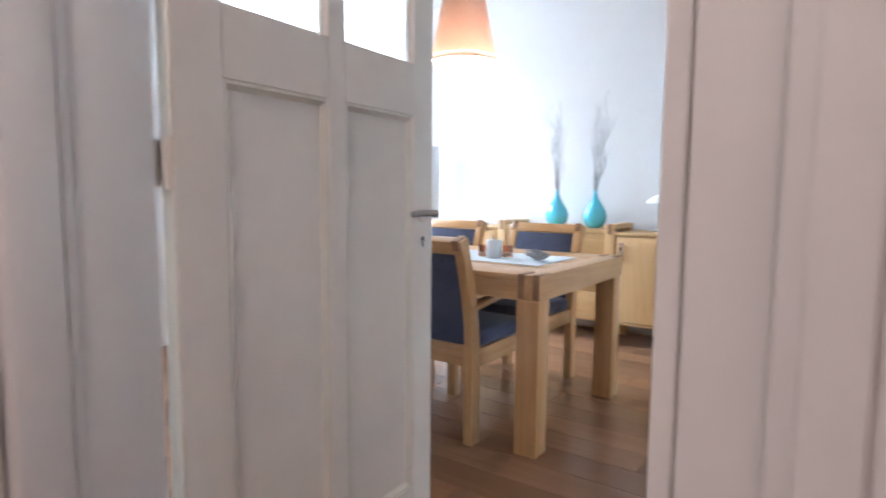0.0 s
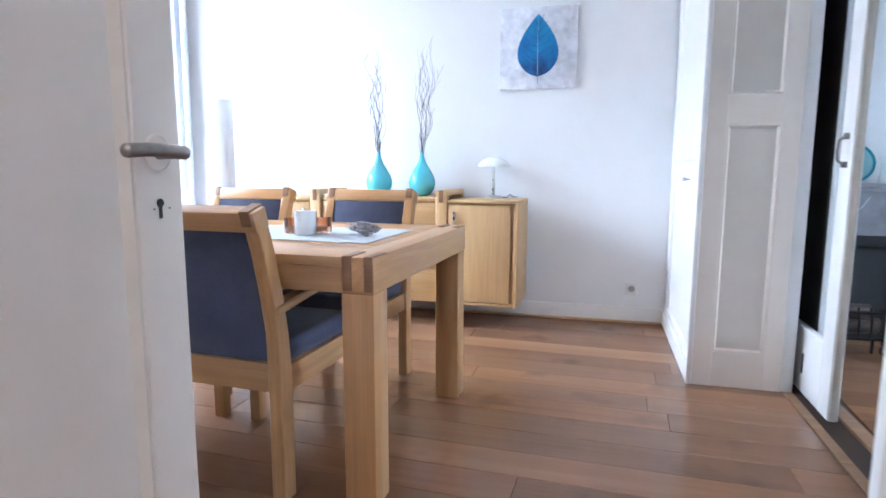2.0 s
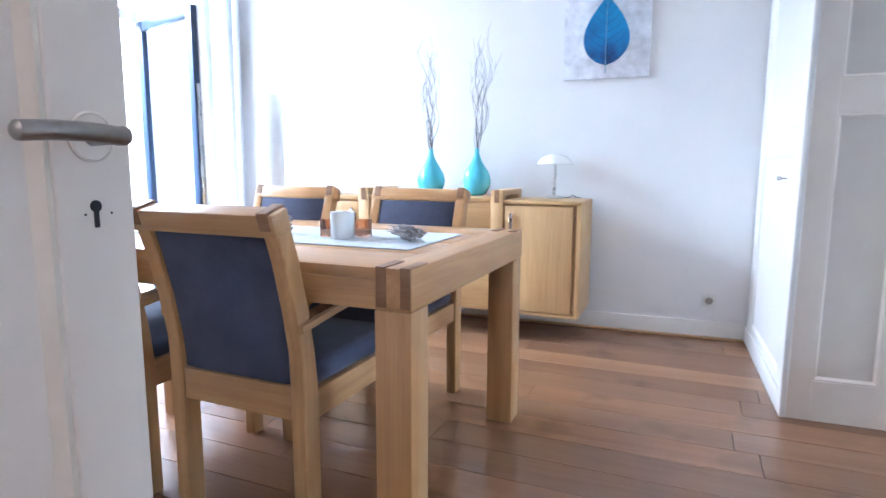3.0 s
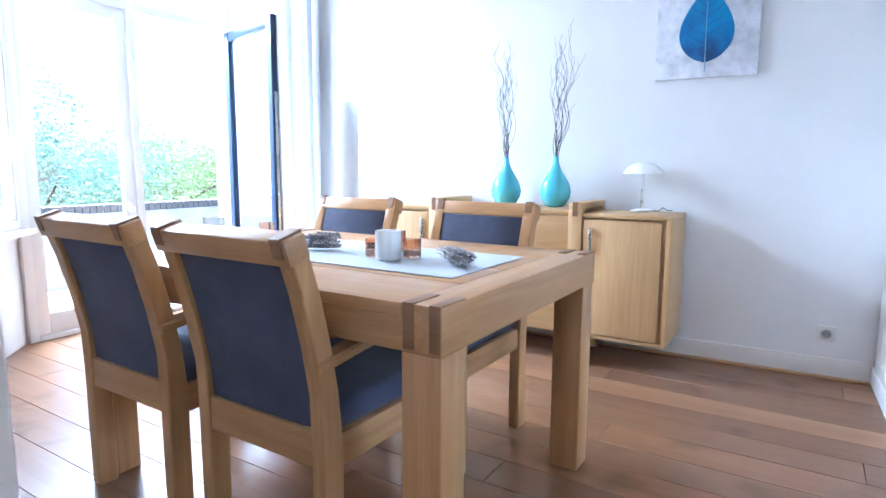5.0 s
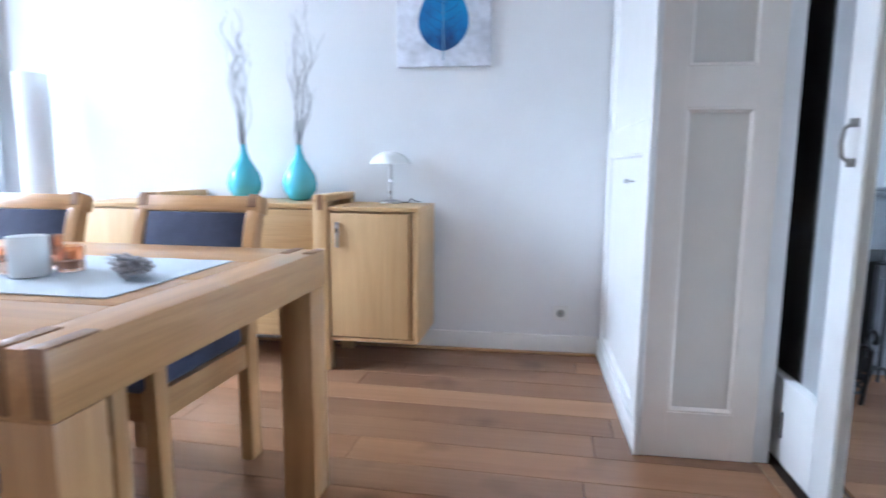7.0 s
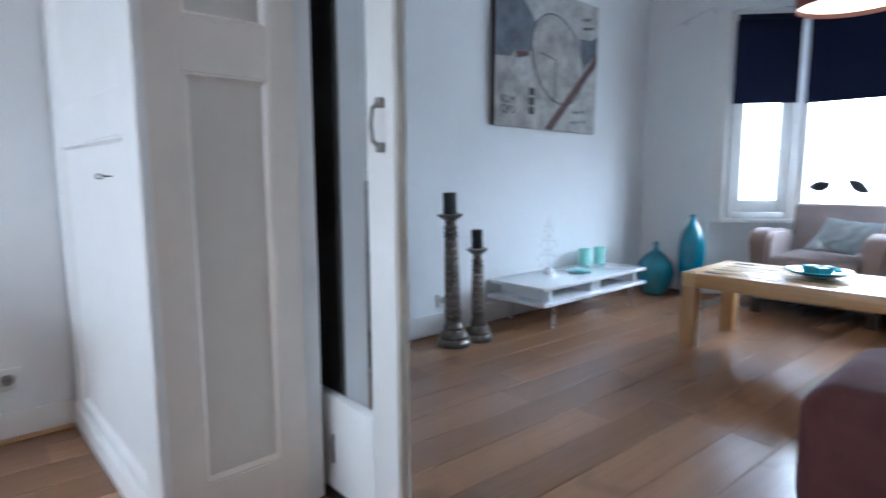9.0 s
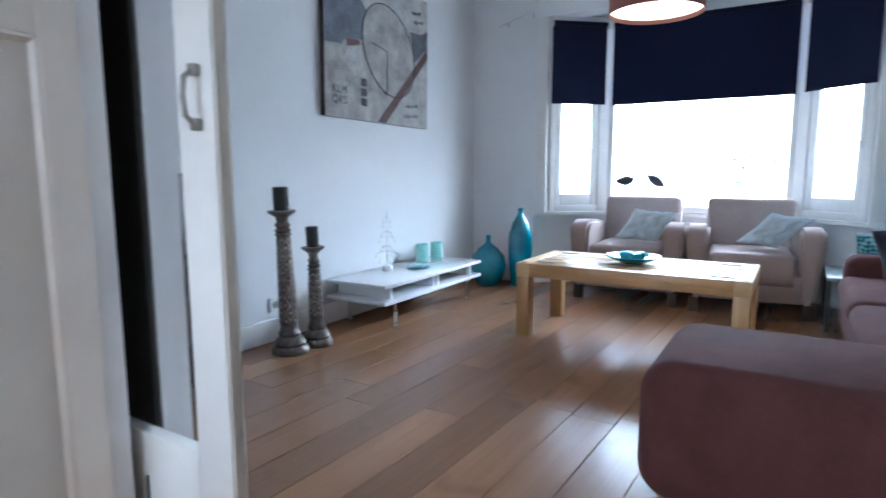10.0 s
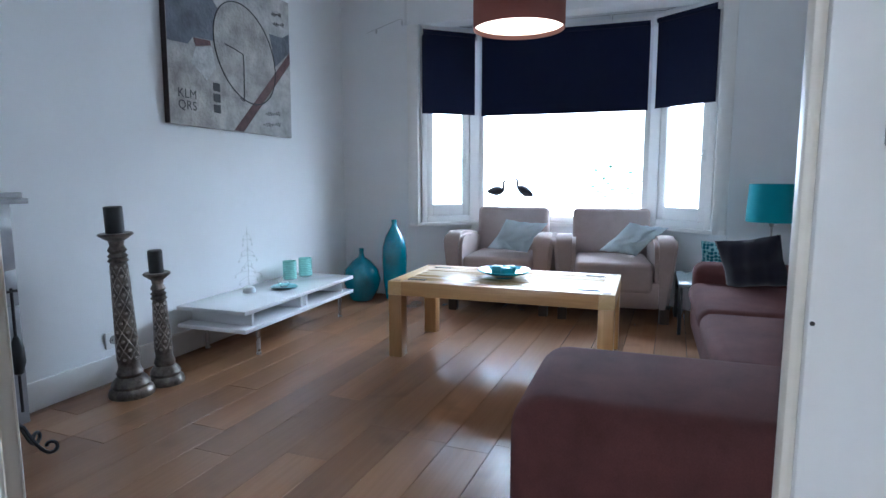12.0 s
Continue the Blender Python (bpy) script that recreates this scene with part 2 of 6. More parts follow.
PEWTER = plain("worn_nickel", (0.33, 0.31, 0.29), 0.38, 1.0, vary=0.15, scale=30.0)
GLASS = clear("window_glass")
TURQ = plain("turquoise_glaze", (0.09, 0.52, 0.66), 0.12, vary=0.05, coat=1.0, bump=0.0)
TEAL = plain("teal_glaze", (0.0, 0.20, 0.28), 0.1, vary=0.25, scale=8.0, coat=1.0, bump=0.02)
WHITELAC = plain("white_lacquer", (0.80, 0.82, 0.84), 0.12, vary=0.01, bump=0.0, coat=0.5)
PLASTIC = plain("white_plastic", (0.75, 0.75, 0.73), 0.35, vary=0.02, bump=0.0)
BLACK = plain("black_wax", (0.012, 0.012, 0.014), 0.5, vary=0.2)
BLIND = cloth("navy_blind_fabric", (0.010, 0.014, 0.040), 500.0, vary=0.05, sheen=0.05, bump=0.05)

# ---- the place: levels and lines ----
NORTH, SOUTH = 4.60, 0.55
XW, XP, XL, XE = -3.50, 0.395, 0.96, 4.60
CEILING = 2.75


def wall(name, blocks, material=WALL, label=""):
    bm = bmesh.new()
    for b in blocks:
        box(bm, *b)
    return setting(name, bm, material, label)


wall("wall_north", [(-4.3, XE + 0.18, NORTH, NORTH + 0.2, -0.1, CEILING + 0.1)], label="plain white plastered party wall")
wall("wall_south", [(XW - 0.2, -0.68, SOUTH - 0.15, SOUTH, -0.1, CEILING), (0.26, XP + 0.5, SOUTH - 0.15, SOUTH, -0.1, CEILING), (-0.68, 0.26, SOUTH - 0.15, SOUTH, 2.32, CEILING)], label="white wall between hall and dining room")
wall("wall_west", [(XW - 0.2, XW, SOUTH, 2.52, -0.1, CEILING), (XW - 0.2, XW, 2.52, NORTH, 2.55, CEILING)], label="white dining room wall beside the bay")
wall("wall_living_south", [(XL, XE + 0.18, 0.45, 0.60, -0.1, CEILING)], label="white living room wall")
wall("wall_east", [(XE, XE + 0.18, 0.60, 1.70, -0.1, CEILING), (XE, XE + 0.18, 4.02, NORTH, -0.1, CEILING), (XE, XE + 0.18, 1.70, 4.02, 2.14, CEILING)], label="pale wall round the bay window")
wall("ceiling", [(-4.3, 5.4, -1.6, NORTH + 0.2, CEILING, CEILING + 0.12)], CEIL, "white ceiling")
wall("floor", [(-4.1, 5.3, -1.6, NORTH, -0.12, -0.012)], SUBFLOOR, "subfloor under the oak planks")
wall("wall_hall", [(0.95, 1.1, -1.6, 0.40, -0.1, CEILING), (-2.1, -1.95, -1.6, 0.40, -0.1, CEILING), (-2.1, 1.1, -1.75, -1.6, -0.1, CEILING)], HALLWALL, "warm white hall wall")

# ---- joinery ----
def panelled(bm, w, h, t, stiles, rails, depth=0.012, bead=0.014):
    """A panelled leaf in the x-z plane, front face at y = 0, thickness t along +y; panels sunk, with a bead round each.
    stiles: (x0, x1) of the upright members; rails: (z0, z1) of the cross members. Returns the sunk fields."""
    for a, b in stiles:
        box(bm, a, b, 0, t, 0, h, 0.0015, 1)
    fields = []
    for (_, a), (b, _) in zip(stiles, stiles[1:]):
        for z0, z1 in rails:
            box(bm, a - 0.001, b + 0.001, 0.0005, t, z0, z1, 0.0015, 1)
        for (_, z0), (z1, _) in zip(rails, rails[1:]):
            fields.append((a, b, z0, z1))
    return fields


def beads(bm, fields, depth, bead=0.016):
    """Sloped mouldings round sunk fields."""
    for a, b, z0, z1 in fields:
        o = [(a, z0), (b, z0), (b, z1), (a, z1)]
        i = [(a + bead, z0 + bead), (b - bead, z0 + bead), (b - bead, z1 - bead), (a + bead, z1 - bead)]
        vo = [bm.verts.new((x, 0.003, z)) for x, z in o]
        vm = [bm.verts.new((x + (0.4 * (p - x)), 0.001, z + 0.4 * (q - z))) for (x, z), (p, q) in zip(o, i)]
        vi = [bm.verts.new((x, depth, z)) for x, z in i]
        for k in range(4):
            j = (k + 1) % 4
            bm.faces.new((vo[k], vo[j], vm[j], vm[k]))
            bm.faces.new((vm[k], vm[j], vi[j], vi[k]))


FACE_W = Matrix(((0, 1, 0, 0), (-1, 0, 0, 0), (0, 0, 1, 0), (0, 0, 0, 1)))   # local front (-y) turned to face west (-x)


def leaf_face(root, w, h, t, stiles, rails, frame_mat, field_mat, bead_mat, depth=0.012, open_fields=()):
    """Stiles and rails, sunk panels and beads as parts of a leaf."""
    bm = bmesh.new()
    fields = panelled(bm, w, h, t, stiles, rails)
    part("stile_and_rail_frame", bm, frame_mat, root)
    for k, f in enumerate(fields):
        if k in open_fields:
            continue
        a, b, z0, z1 = f
        part("panel", block(a - 0.002, b + 0.002, depth, t - 0.004, z0 - 0.002, z1 + 0.002), field_mat, root)
        bm = bmesh.new()
        beads(bm, [f], depth + 0.0005)
        part("bead_moulding", bm, bead_mat, root)
    return fields


def key(parent, m, mat):
    bm = bmesh.new()
    tube([(0, 0.0, 0), (0, -0.035, 0)], 0.0035, 8, bm)
    ring = [(0.0, -0.046 + 0.011 * math.cos(a), 0.011 * math.sin(a)) for a in [k * math.pi / 8 for k in range(17)]]
    tube(ring, 0.003, 6, bm)
    bm.transform(m)
    k = part("key", bm, IRON, parent, "old iron key in the lock")
    return k


IRON = plain("dark_iron", (0.03, 0.028, 0.028), 0.45, 0.8, vary=0.3, scale=40.0)
# built-in cupboard, dining room, north of the opening
cup = thing("cupboard_north", pose(0, 0, 0), "white painted built-in cupboard beside the sliding doors", "cupboard")
bm = bmesh.new()
box(bm, XP + 0.03, 0.825, 3.52, NORTH - 0.004, 0.0, 2.40)
part("carcass", bm, GLOSS, cup)
end = new("end_panel")
end.parent = cup
end.matrix_basis = pose(XP, 3.490, 0)
end.empty_display_size = 0.05
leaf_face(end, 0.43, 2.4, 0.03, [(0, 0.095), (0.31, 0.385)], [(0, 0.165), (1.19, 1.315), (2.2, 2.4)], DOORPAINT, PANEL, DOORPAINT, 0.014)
part("corner_post", block(0.386, 0.437, 0.004, 0.03, 0, 2.4, 0.004), GLOSS, end)
part("corner_bead", block(-0.012, 0.012, -0.008, 0.012, 0, 2.4, 0.006), GLOSS, end)
dr = new("cupboard_door")
dr.parent = cup
dr.matrix_basis = pose(XP, NORTH - 0.01, 0) @ FACE_W
dr.empty_display_size = 0.05
leaf_face(dr, 1.095, 2.4, 0.028, [(0, 0.14), (0.93, 1.095)], [(0, 0.13), (1.05, 1.16), (2.2, 2.4)], GLOSS, GLOSS, GLOSS, 0.010)
key(dr, pose(0.805, -0.001, 0.947) @ Matrix.Diagonal((0.62, 0.62, 0.62, 1)), PEWTER)
part("plinth", block(0, 1.095, -0.012, 0.0, 0.002, 0.09, 0.003), GLOSS, dr)

# built-in cupboard south of the opening
cup = thing("cupboard_south", pose(0, 0, 0), "white panelled built-in cupboard with a key in its door", "cupboard")
part("carcass", block(XP + 0.03, 0.825, SOUTH + 0.002, 1.60, 0.0, 2.40), GLOSS, cup)
dr = new("cupboard_door")
dr.parent = cup
dr.matrix_basis = pose(XP - 0.025, 1.515, 0) @ FACE_W
dr.empty_display_size = 0.05
leaf_face(dr, 0.8, 2.3, 0.04, [(0, 0.175), (0.66, 0.80)], [(0, 0.18), (0.66, 0.77), (1.095, 1.185), (2.1, 2.3)], GLOSS, GLOSS, GLOSS, 0.012)
key(dr, pose(0.120, -0.001, 0.980) @ Matrix.Diagonal((0.7, 0.7, 0.7, 1)), PEWTER)
part("frame_stile", block(XP - 0.012, XP + 0.03, 1.525, 1.63, 0, 2.4, 0.006), GLOSS, cup)
part("corner_bead", block(XP - 0.03, XP - 0.010, 1.60, 1.632, 0, 2.4, 0.006), GLOSS, cup)
part("end_panel", block(XP + 0.03, 0.837, 1.60, 1.63, 0, 2.4, 0.002), GLOSS, cup)
part("head_board", block(XP - 0.01, XP + 0.03, SOUTH + 0.002, 1.524, 2.31, 2.4, 0.003), GLOSS, cup)

# partition above the opening, pocket boards towards the living room
wall("wall_partition", [(XP, 0.845, SOUTH, NORTH, 2.401, CEILING), (0.915, 0.995, SOUTH, 1.63, 0, CEILING), (0.915, 0.995, 3.49, NORTH, 0, CEILING), (0.845, 0.995, 1.63, 3.49, 2.401, CEILING), (0.845, 0.915, SOUTH, 1.63, 2.401, CEILING), (0.845, 0.915, 3.49, NORTH, 2.401, CEILING)], label="wall over the sliding doors")
# Thin boards carry the darkness of the pocket slots in their colour.
wall("pocket_lining", [(0.826, 0.832, 3.55, NORTH, 0, 2.4), (0.908, 0.9145, 3.492, NORTH, 0, 2.4), (0.826, 0.832, SOUTH, 1.58, 0, 2.4), (0.908, 0.9145, SOUTH, 1.628, 0, 2.4)], POCKET_SHADE, "pocket lining boards coloured near-black for the shade inside")
wall("threshold_trim", [(0.79, 0.83, 1.64, 3.48, -0.006, 0.006), (0.93, 0.985, 1.64, 3.48, -0.006, 0.006)], OAKEND, "dark wooden threshold with the sliding rail")


def slide_door(name, y_edge, sign, label, stile=0.155, grip=0.055, bead=0.012):
    """A glazed sliding leaf; its leading edge at y_edge, the body running off along sign * y."""
    d = thing(name, pose(0.86, y_edge, 0), label, "door", "sliding doors")
    s = sign
    w = 0.98

    def yy(a, b):
        return (a, b) if s > 0 else (-b, -a)
    part("lead_stile", block(0, 0.04, *yy(0, stile), 0.012, 2.38, 0.004), GLOSS, d)
    part("rear_stile", block(0, 0.04, *yy(w - 0.1, w), 0.012, 2.38, 0.003), GLOSS, d)
    part("bottom_rail", block(0.001, 0.039, *yy(stile + 0.0005, w - 0.1005), 0.012, 0.30, 0.003), GLOSS, d)
    part("top_rail", block(0.001, 0.039, *yy(stile + 0.0005, w - 0.1005), 2.2, 2.38, 0.003), GLOSS, d)
    g = part("glass_pane", block(0.017, 0.022, *yy(stile - 0.005, w - 0.095), 0.295, 2.205), GLASS, d)
    g.visible_shadow = False
    part("edge_bead", block(0.006, 0.034, *yy(-bead, 0.0005), 0.012, 2.38, 0.005), CREAM, d)
    h = bmesh.new()
    yc = s * grip
    for z in (1.014, 1.12):
        box(h, -0.018, -0.0005, yc - 0.010, yc + 0.010, z - 0.012, z + 0.012, 0.003)
    tube([(-0.012, yc, 1.014), (-0.032, yc, 1.03), (-0.037, yc, 1.067), (-0.032, yc, 1.104), (-0.012, yc, 1.12)], 0.0055, 10, h)
    part("handle", h, PEWTER, d, "nickel bow handle")
    part("latch", block(-0.006, 0.0, *yy(stile + 0.197, stile + 0.203), 0.10, 0.19, 0.001, 1), IRON, d, "dark iron catch")
    if sign < 0:
        part("screw_hole", lathe([(0, 0), (0.0022, 0), (0.0022, 0.001), (0, 0.001)], 10, pose(0.0, -0.004, 0.845, 0, -90, 0)), BLACK, d)
    return d


slide_door("sliding_door", 3.170, 1, "white glazed sliding door half pushed into its pocket", 0.113, 0.043, 0.003)
slide_door("sliding_door", 2.056, -1, "white glazed sliding door, pushed aside into its pocket")

# hall door, standing open into the dining room
HX = -0.641
door = thing("door_hall", pose(HX, 0.646, 0.012) @ FACE_W.inverted(), "cream-white panelled hall door with glazed top, wide open", "door")
fr = bmesh.new()
stl = [(0, 0.10), (0.367, 0.420), (0.681, 0.769)]
rls = [(0, 0.24), (1.262, 1.395), (2.1, 2.25)]
for a, b in stl:
    box(fr, a, b, 0, 0.038, 0, 2.25, 0.002, 1)
for (_, a), (b, _) in zip(stl, stl[1:]):
    for z0, z1 in rls:
        box(fr, a - 0.001, b + 0.001, 0.0005, 0.0375, z0, z1, 0.0015, 1)
part("stile_and_rail_frame", fr, DOORPAINT, door)
for (_, a), (b, _) in zip(stl, stl[1:]):
    part("panel", block(a - 0.002, b + 0.002, 0.012, 0.026, 0.238, 1.264), DOORPAINT, door)
    q = bmesh.new()
    beads(q, [(a, b, 0.24, 1.262)], 0.0125, 0.018)
    part("bead_moulding", q, CREAM, door)
    g = part("frosted_pane", block(a - 0.002, b + 0.002, 0.016, 0.021, 1.393, 2.102), clear("frosted_glass", (0.95, 0.97, 0.97), 0.35), door, "ribbed obscure glass")
    g.visible_shadow = False
for side in (-1, 1):
    y0 = -0.0005 if side < 0 else 0.0385
    facing = 90 if side < 0 else -90
    yb = y0 + side * 0.042
    h = bmesh.new()
    lathe([(0, 0.003), (0.0095, 0.003), (0.0085, 0.030), (0.0095, 0.036), (0.0095, 0.046), (0.006, 0.049), (0, 0.049)], 20, pose(0.722, y0, 1.004, facing), h)
    tube([(0.728, yb, 1.004), (0.715, yb, 1.0045), (0.690, yb, 1.006), (0.655, yb, 1.006), (0.625, yb, 1.004)], 0.0092, 12, h)
    lathe([(0, -0.002), (0.0092, -0.002), (0.0086, 0.003), (0.005, 0.006), (0, 0.007)], 14, pose(0.625, yb, 1.004, 0, -90, 0), h)
    hd = part("door_handle", h, PEWTER, door, "brushed nickel lever handle")
    part("rosette", lathe([(0, 0), (0.0255, 0), (0.0255, 0.003), (0.0235, 0.0045), (0.0225, 0.003), (0.0, 0.0032)], 32, pose(0.722, y0, 1.004, facing)), DOORPAINT, hd, "painted-over round rosette")
    k = bmesh.new()
    box(k, 0.7190, 0.7250, min(y0, y0 + side * 0.0015), max(y0, y0 + side * 0.0015), 0.912, 0.930, 0.0005, 1)
    lathe([(0, 0), (0.0062, 0), (0.0062, 0.0015), (0, 0.0015)], 12, pose(0.722, y0, 0.934, facing), k)
    part("keyhole", k, BLACK, door)
    for dx in (-0.012, 0.018):
        part("nail_hole", lathe([(0, 0), (0.0012, 0), (0.0012, 0.001), (0, 0.001)], 8, pose(0.722 + dx, y0, 0.926, facing)), BLACK, door)
part("edge_plate", block(0.7695, 0.771, 0.008, 0.03, 0.90, 1.08), PEWTER, door)
for z in (0.25, 1.105, 1.95):
    hg = bmesh.new()
    lathe([(0, -0.045), (0.007, -0.045), (0.007, 0.045), (0, 0.045)], 12, pose(-0.008, 0.010, z), hg)
    box(hg, -0.02, 0.03, 0.0395, 0.0415, z - 0.04, z + 0.04)
    part("hinge", hg, DOORPAINT, door)


part("hinge_edge", block(-0.003, -0.0003, 0.001, 0.037, 0.0, 2.25, 0.001, 1), CREAM, door, "worn yellowed hinge edge")


# door frames and trims of the hall side
def upright(name, x0, x1, y0, y1, z1, mat=GLOSS, bevel=0.006):
    return setting(name, block(x0, x1, y0, y1, 0, z1, bevel), mat)


fr = bmesh.new()
box(fr, -0.68, -0.645, SOUTH - 0.155, SOUTH + 0.065, 0, 2.30, 0.004)
box(fr, 0.217, 0.26, SOUTH - 0.155, SOUTH + 0.012, 0, 2.30, 0.004)
box(fr, -0.6445, 0.2165, SOUTH - 0.155, SOUTH + 0.012, 2.272, 2.32, 0.004)
box(fr, 0.203, 0.2165, SOUTH - 0.155, SOUTH - 0.045, 0, 2.27, 0.003)
box(fr, -0.6445, -0.633, SOUTH - 0.155, SOUTH - 0.082, 0, 2.27, 0.005)
box(fr, -0.6445, -0.638, SOUTH - 0.081, SOUTH - 0.066, 0, 2.27, 0.003)
setting("door_1", fr, GLOSS, "cream-white hall door frame")
tr = bmesh.new()
for x0, x1 in ((-0.79, -0.68), (0.26, 0.36)):
    box(tr, x0, x1, SOUTH - 0.172, SOUTH - 0.1555, 0, 2.40, 0.005)
    box(tr, x0 + 0.012, x0 + 0.04, SOUTH - 0.182, SOUTH - 0.1725, 0, 2.40, 0.004)
box(tr, -0.79, 0.36, SOUTH - 0.172, SOUTH - 0.1555, 2.4005, 2.50, 0.005)
box(tr, -0.80, -0.68, SOUTH + 0.0005, SOUTH + 0.014, 0, 2.40, 0.005)
setting("trim_hall_door", tr, GLOSS, "painted architrave")

# skirting
bb = bmesh.new()
for b in ((XW, XP - 0.004, NORTH - 0.016, NORTH - 0.0005, 0, 0.10), (1.0, XE - 0.0005, NORTH - 0.018, NORTH - 0.0005, 0, 0.125), (XE - 0.016, XE - 0.0005, 4.03, NORTH - 0.0185, 0, 0.11), (XE - 0.016, XE - 0.0005, 0.62, 1.69, 0, 0.11)):
    box(bb, *b, 0.004)
setting("baseboard", bb, GLOSS, "white painted skirting board")
setting("floor_edge_trim", block(-3.0, XP - 0.014, NORTH - 0.052, NORTH - 0.0165, 0.0015, 0.011, 0.004), OAK["x"], "narrow oak strip along the skirting")


# ---- bay windows ----
def window_face(name, p, q, z0, z1, lights, label, frame=0.05, depth=0.06, handle=None):
    """A glazed frame from p to q (plan), between z0 and z1; lights: list of (a, b, za, zb) openings along it, sash width."""
    p, q = Vector(p), Vector(q)
    L = (q - p).length
    ang = math.degrees(math.atan2(q.y - p.y, q.x - p.x))
    w = thing(name, pose(p.x, p.y, 0, 0, 0, ang), label, "window")
    w["kind"] = "structure"
    xs = sorted({0, L} | {v for a, b, _, _, _ in lights for v in (a, b)})
    fr = bmesh.new()
    x = 0
    cols = {}
    for a, b, za, zb, s in lights:
        cols.setdefault((a, b), []).append((za, zb, s))
    for a, b in sorted(cols):
        if a > x:
            box(fr, x, a, -depth / 2, depth / 2, z0, z1, 0.004)
        z = z0
        for za, zb, s in sorted(cols[(a, b)]):
            if za > z:
                box(fr, a + 0.0003, b - 0.0003, -depth / 2 + 0.001, depth / 2 - 0.001, z, za, 0.004)
            z = zb
        if z < z1:
            box(fr, a + 0.0003, b - 0.0003, -depth / 2 + 0.001, depth / 2 - 0.001, z, z1, 0.004)
        x = b
    if x < L:
        box(fr, x, L, -depth / 2, depth / 2, z0, z1, 0.004)
    part("window_frame", fr, GLOSS, w)
    for a, b, za, zb, s in lights:
        if s < 0:
            continue
        if s:
            sb = bmesh.new()
            e = 0.0015
            box(sb, a + e, a + s, -0.022, 0.022, za + e, zb - e, 0.005)
            box(sb, b - s, b - e, -0.022, 0.022, za + e, zb - e, 0.005)
            box(sb, a + s, b - s, -0.021, 0.021, za + e, za + s * 1.7, 0.005)
            box(sb, a + s, b - s, -0.021, 0.021, zb - s, zb - e, 0.005)
            part("sash", sb, GLOSS, w)
            hb = bmesh.new()
            box(hb, a + s * 0.35, a + s * 0.75, 0.022, 0.034, (za + zb) / 2 - 0.30, (za + zb) / 2 - 0.22, 0.003)
            tube([(a + s * 0.55, 0.03, (za + zb) / 2 - 0.26), (a + s * 0.55, 0.055, (za + zb) / 2 - 0.26), (a + s * 0.55 + 0.075, 0.055, (za + zb) / 2 - 0.26)], 0.005, 8, hb)
            part("window_handle", hb, PLASTIC, w)
        g = part("pane", block(a + s - 0.004, b - s + 0.004, -0.003, 0.003, za + s - 0.004, zb - s + 0.004), GLASS, w)
        g.visible_shadow = False
    return w


# living room bay: two slanted sides, a wide middle
BZ0, BZ1 = 0.60, 2.14
A, B, C, D = (4.64, 3.93), (4.99, 3.545), (4.99, 2.195), (4.64, 1.77)
LAB = (Vector(B) - Vector(A)).length
LCD = (Vector(D) - Vector(C)).length
window_face("window_1", B, A, BZ0, BZ1, [(0.10, LAB - 0.045, BZ0 + 0.05, BZ1 - 0.05, 0.055)], "white slanted bay window casement")
window_face("window_2", C, B, BZ0, BZ1, [(0.05, 1.30, BZ0 + 0.05, BZ1 - 0.05, 0.0)], "wide fixed bay window with white frame")
window_face("window_3", D, C, BZ0, BZ1, [(0.05, LCD - 0.10, BZ0 + 0.05, BZ1 - 0.05, 0.055)], "white slanted bay window casement")
bm = bmesh.new()
bot, top = [], []
for z, ring in ((BZ0 - 0.028, bot), (BZ0 - 0.002, top)):
    for x, y in ((4.57, 4.0), (4.66, 4.0), (5.03, 3.59), (5.03, 2.15), (4.66, 1.70), (4.57, 1.70), (4.60, 1.78), (4.93, 2.205), (4.93, 3.535), (4.60, 3.92)):
        ring.append(bm.verts.new((x, y, z)))
n = len(bot)
for k in range(n):
    bm.faces.new((bot[k], bot[(k + 1) % n], top[(k + 1) % n], top[k]))
bm.faces.new(top)
bm.faces.new(bot[::-1])
bmesh.ops.triangulate(bm, faces=[f for f in bm.faces if len(f.verts) > 4])
setting("window_sill", bm, GLOSS, "white painted bay window sill")


def ribbon_wall(name, pts, z0, z1, t, mat, label=""):
    bm = bmesh.new()
    for p, q in zip(pts, pts[1:]):
        p, q = Vector(p), Vector(q)
        L = (q - p).length
        box(bm, -0.02, L + 0.02, 0, t, z0, z1, m=pose(p.x, p.y, 0, 0, 0, math.degrees(math.atan2(q.y - p.y, q.x - p.x))))
    return setting(name, bm, mat, label)


ribbon_wall("wall_bay_low", [(4.60, 1.70), (4.97, 2.14), (4.97, 3.60), (4.60, 4.02)][::-1], -0.1, BZ0 - 0.03, 0.16, WALL, "low wall under the bay window")
ribbon_wall("wall_bay_head", [(4.60, 1.70), (4.97, 2.14), (4.97, 3.60), (4.60, 4.02)][::-1], BZ1, CEILING, 0.16, WALL, "wall over the bay window")
wall("ceiling_bay", [(4.60, 5.4, 1.5, 4.2, CEILING - 0.3, CEILING - 0.2)], CEIL)
bm = bmesh.new()
for y in (3.975, 1.735):
    box(bm, 4.585, 4.66, y - 0.045, y + 0.045, BZ0 - 0.03, 2.14, 0.008)
setting("trim_bay", bm, GLOSS, "white window casing")


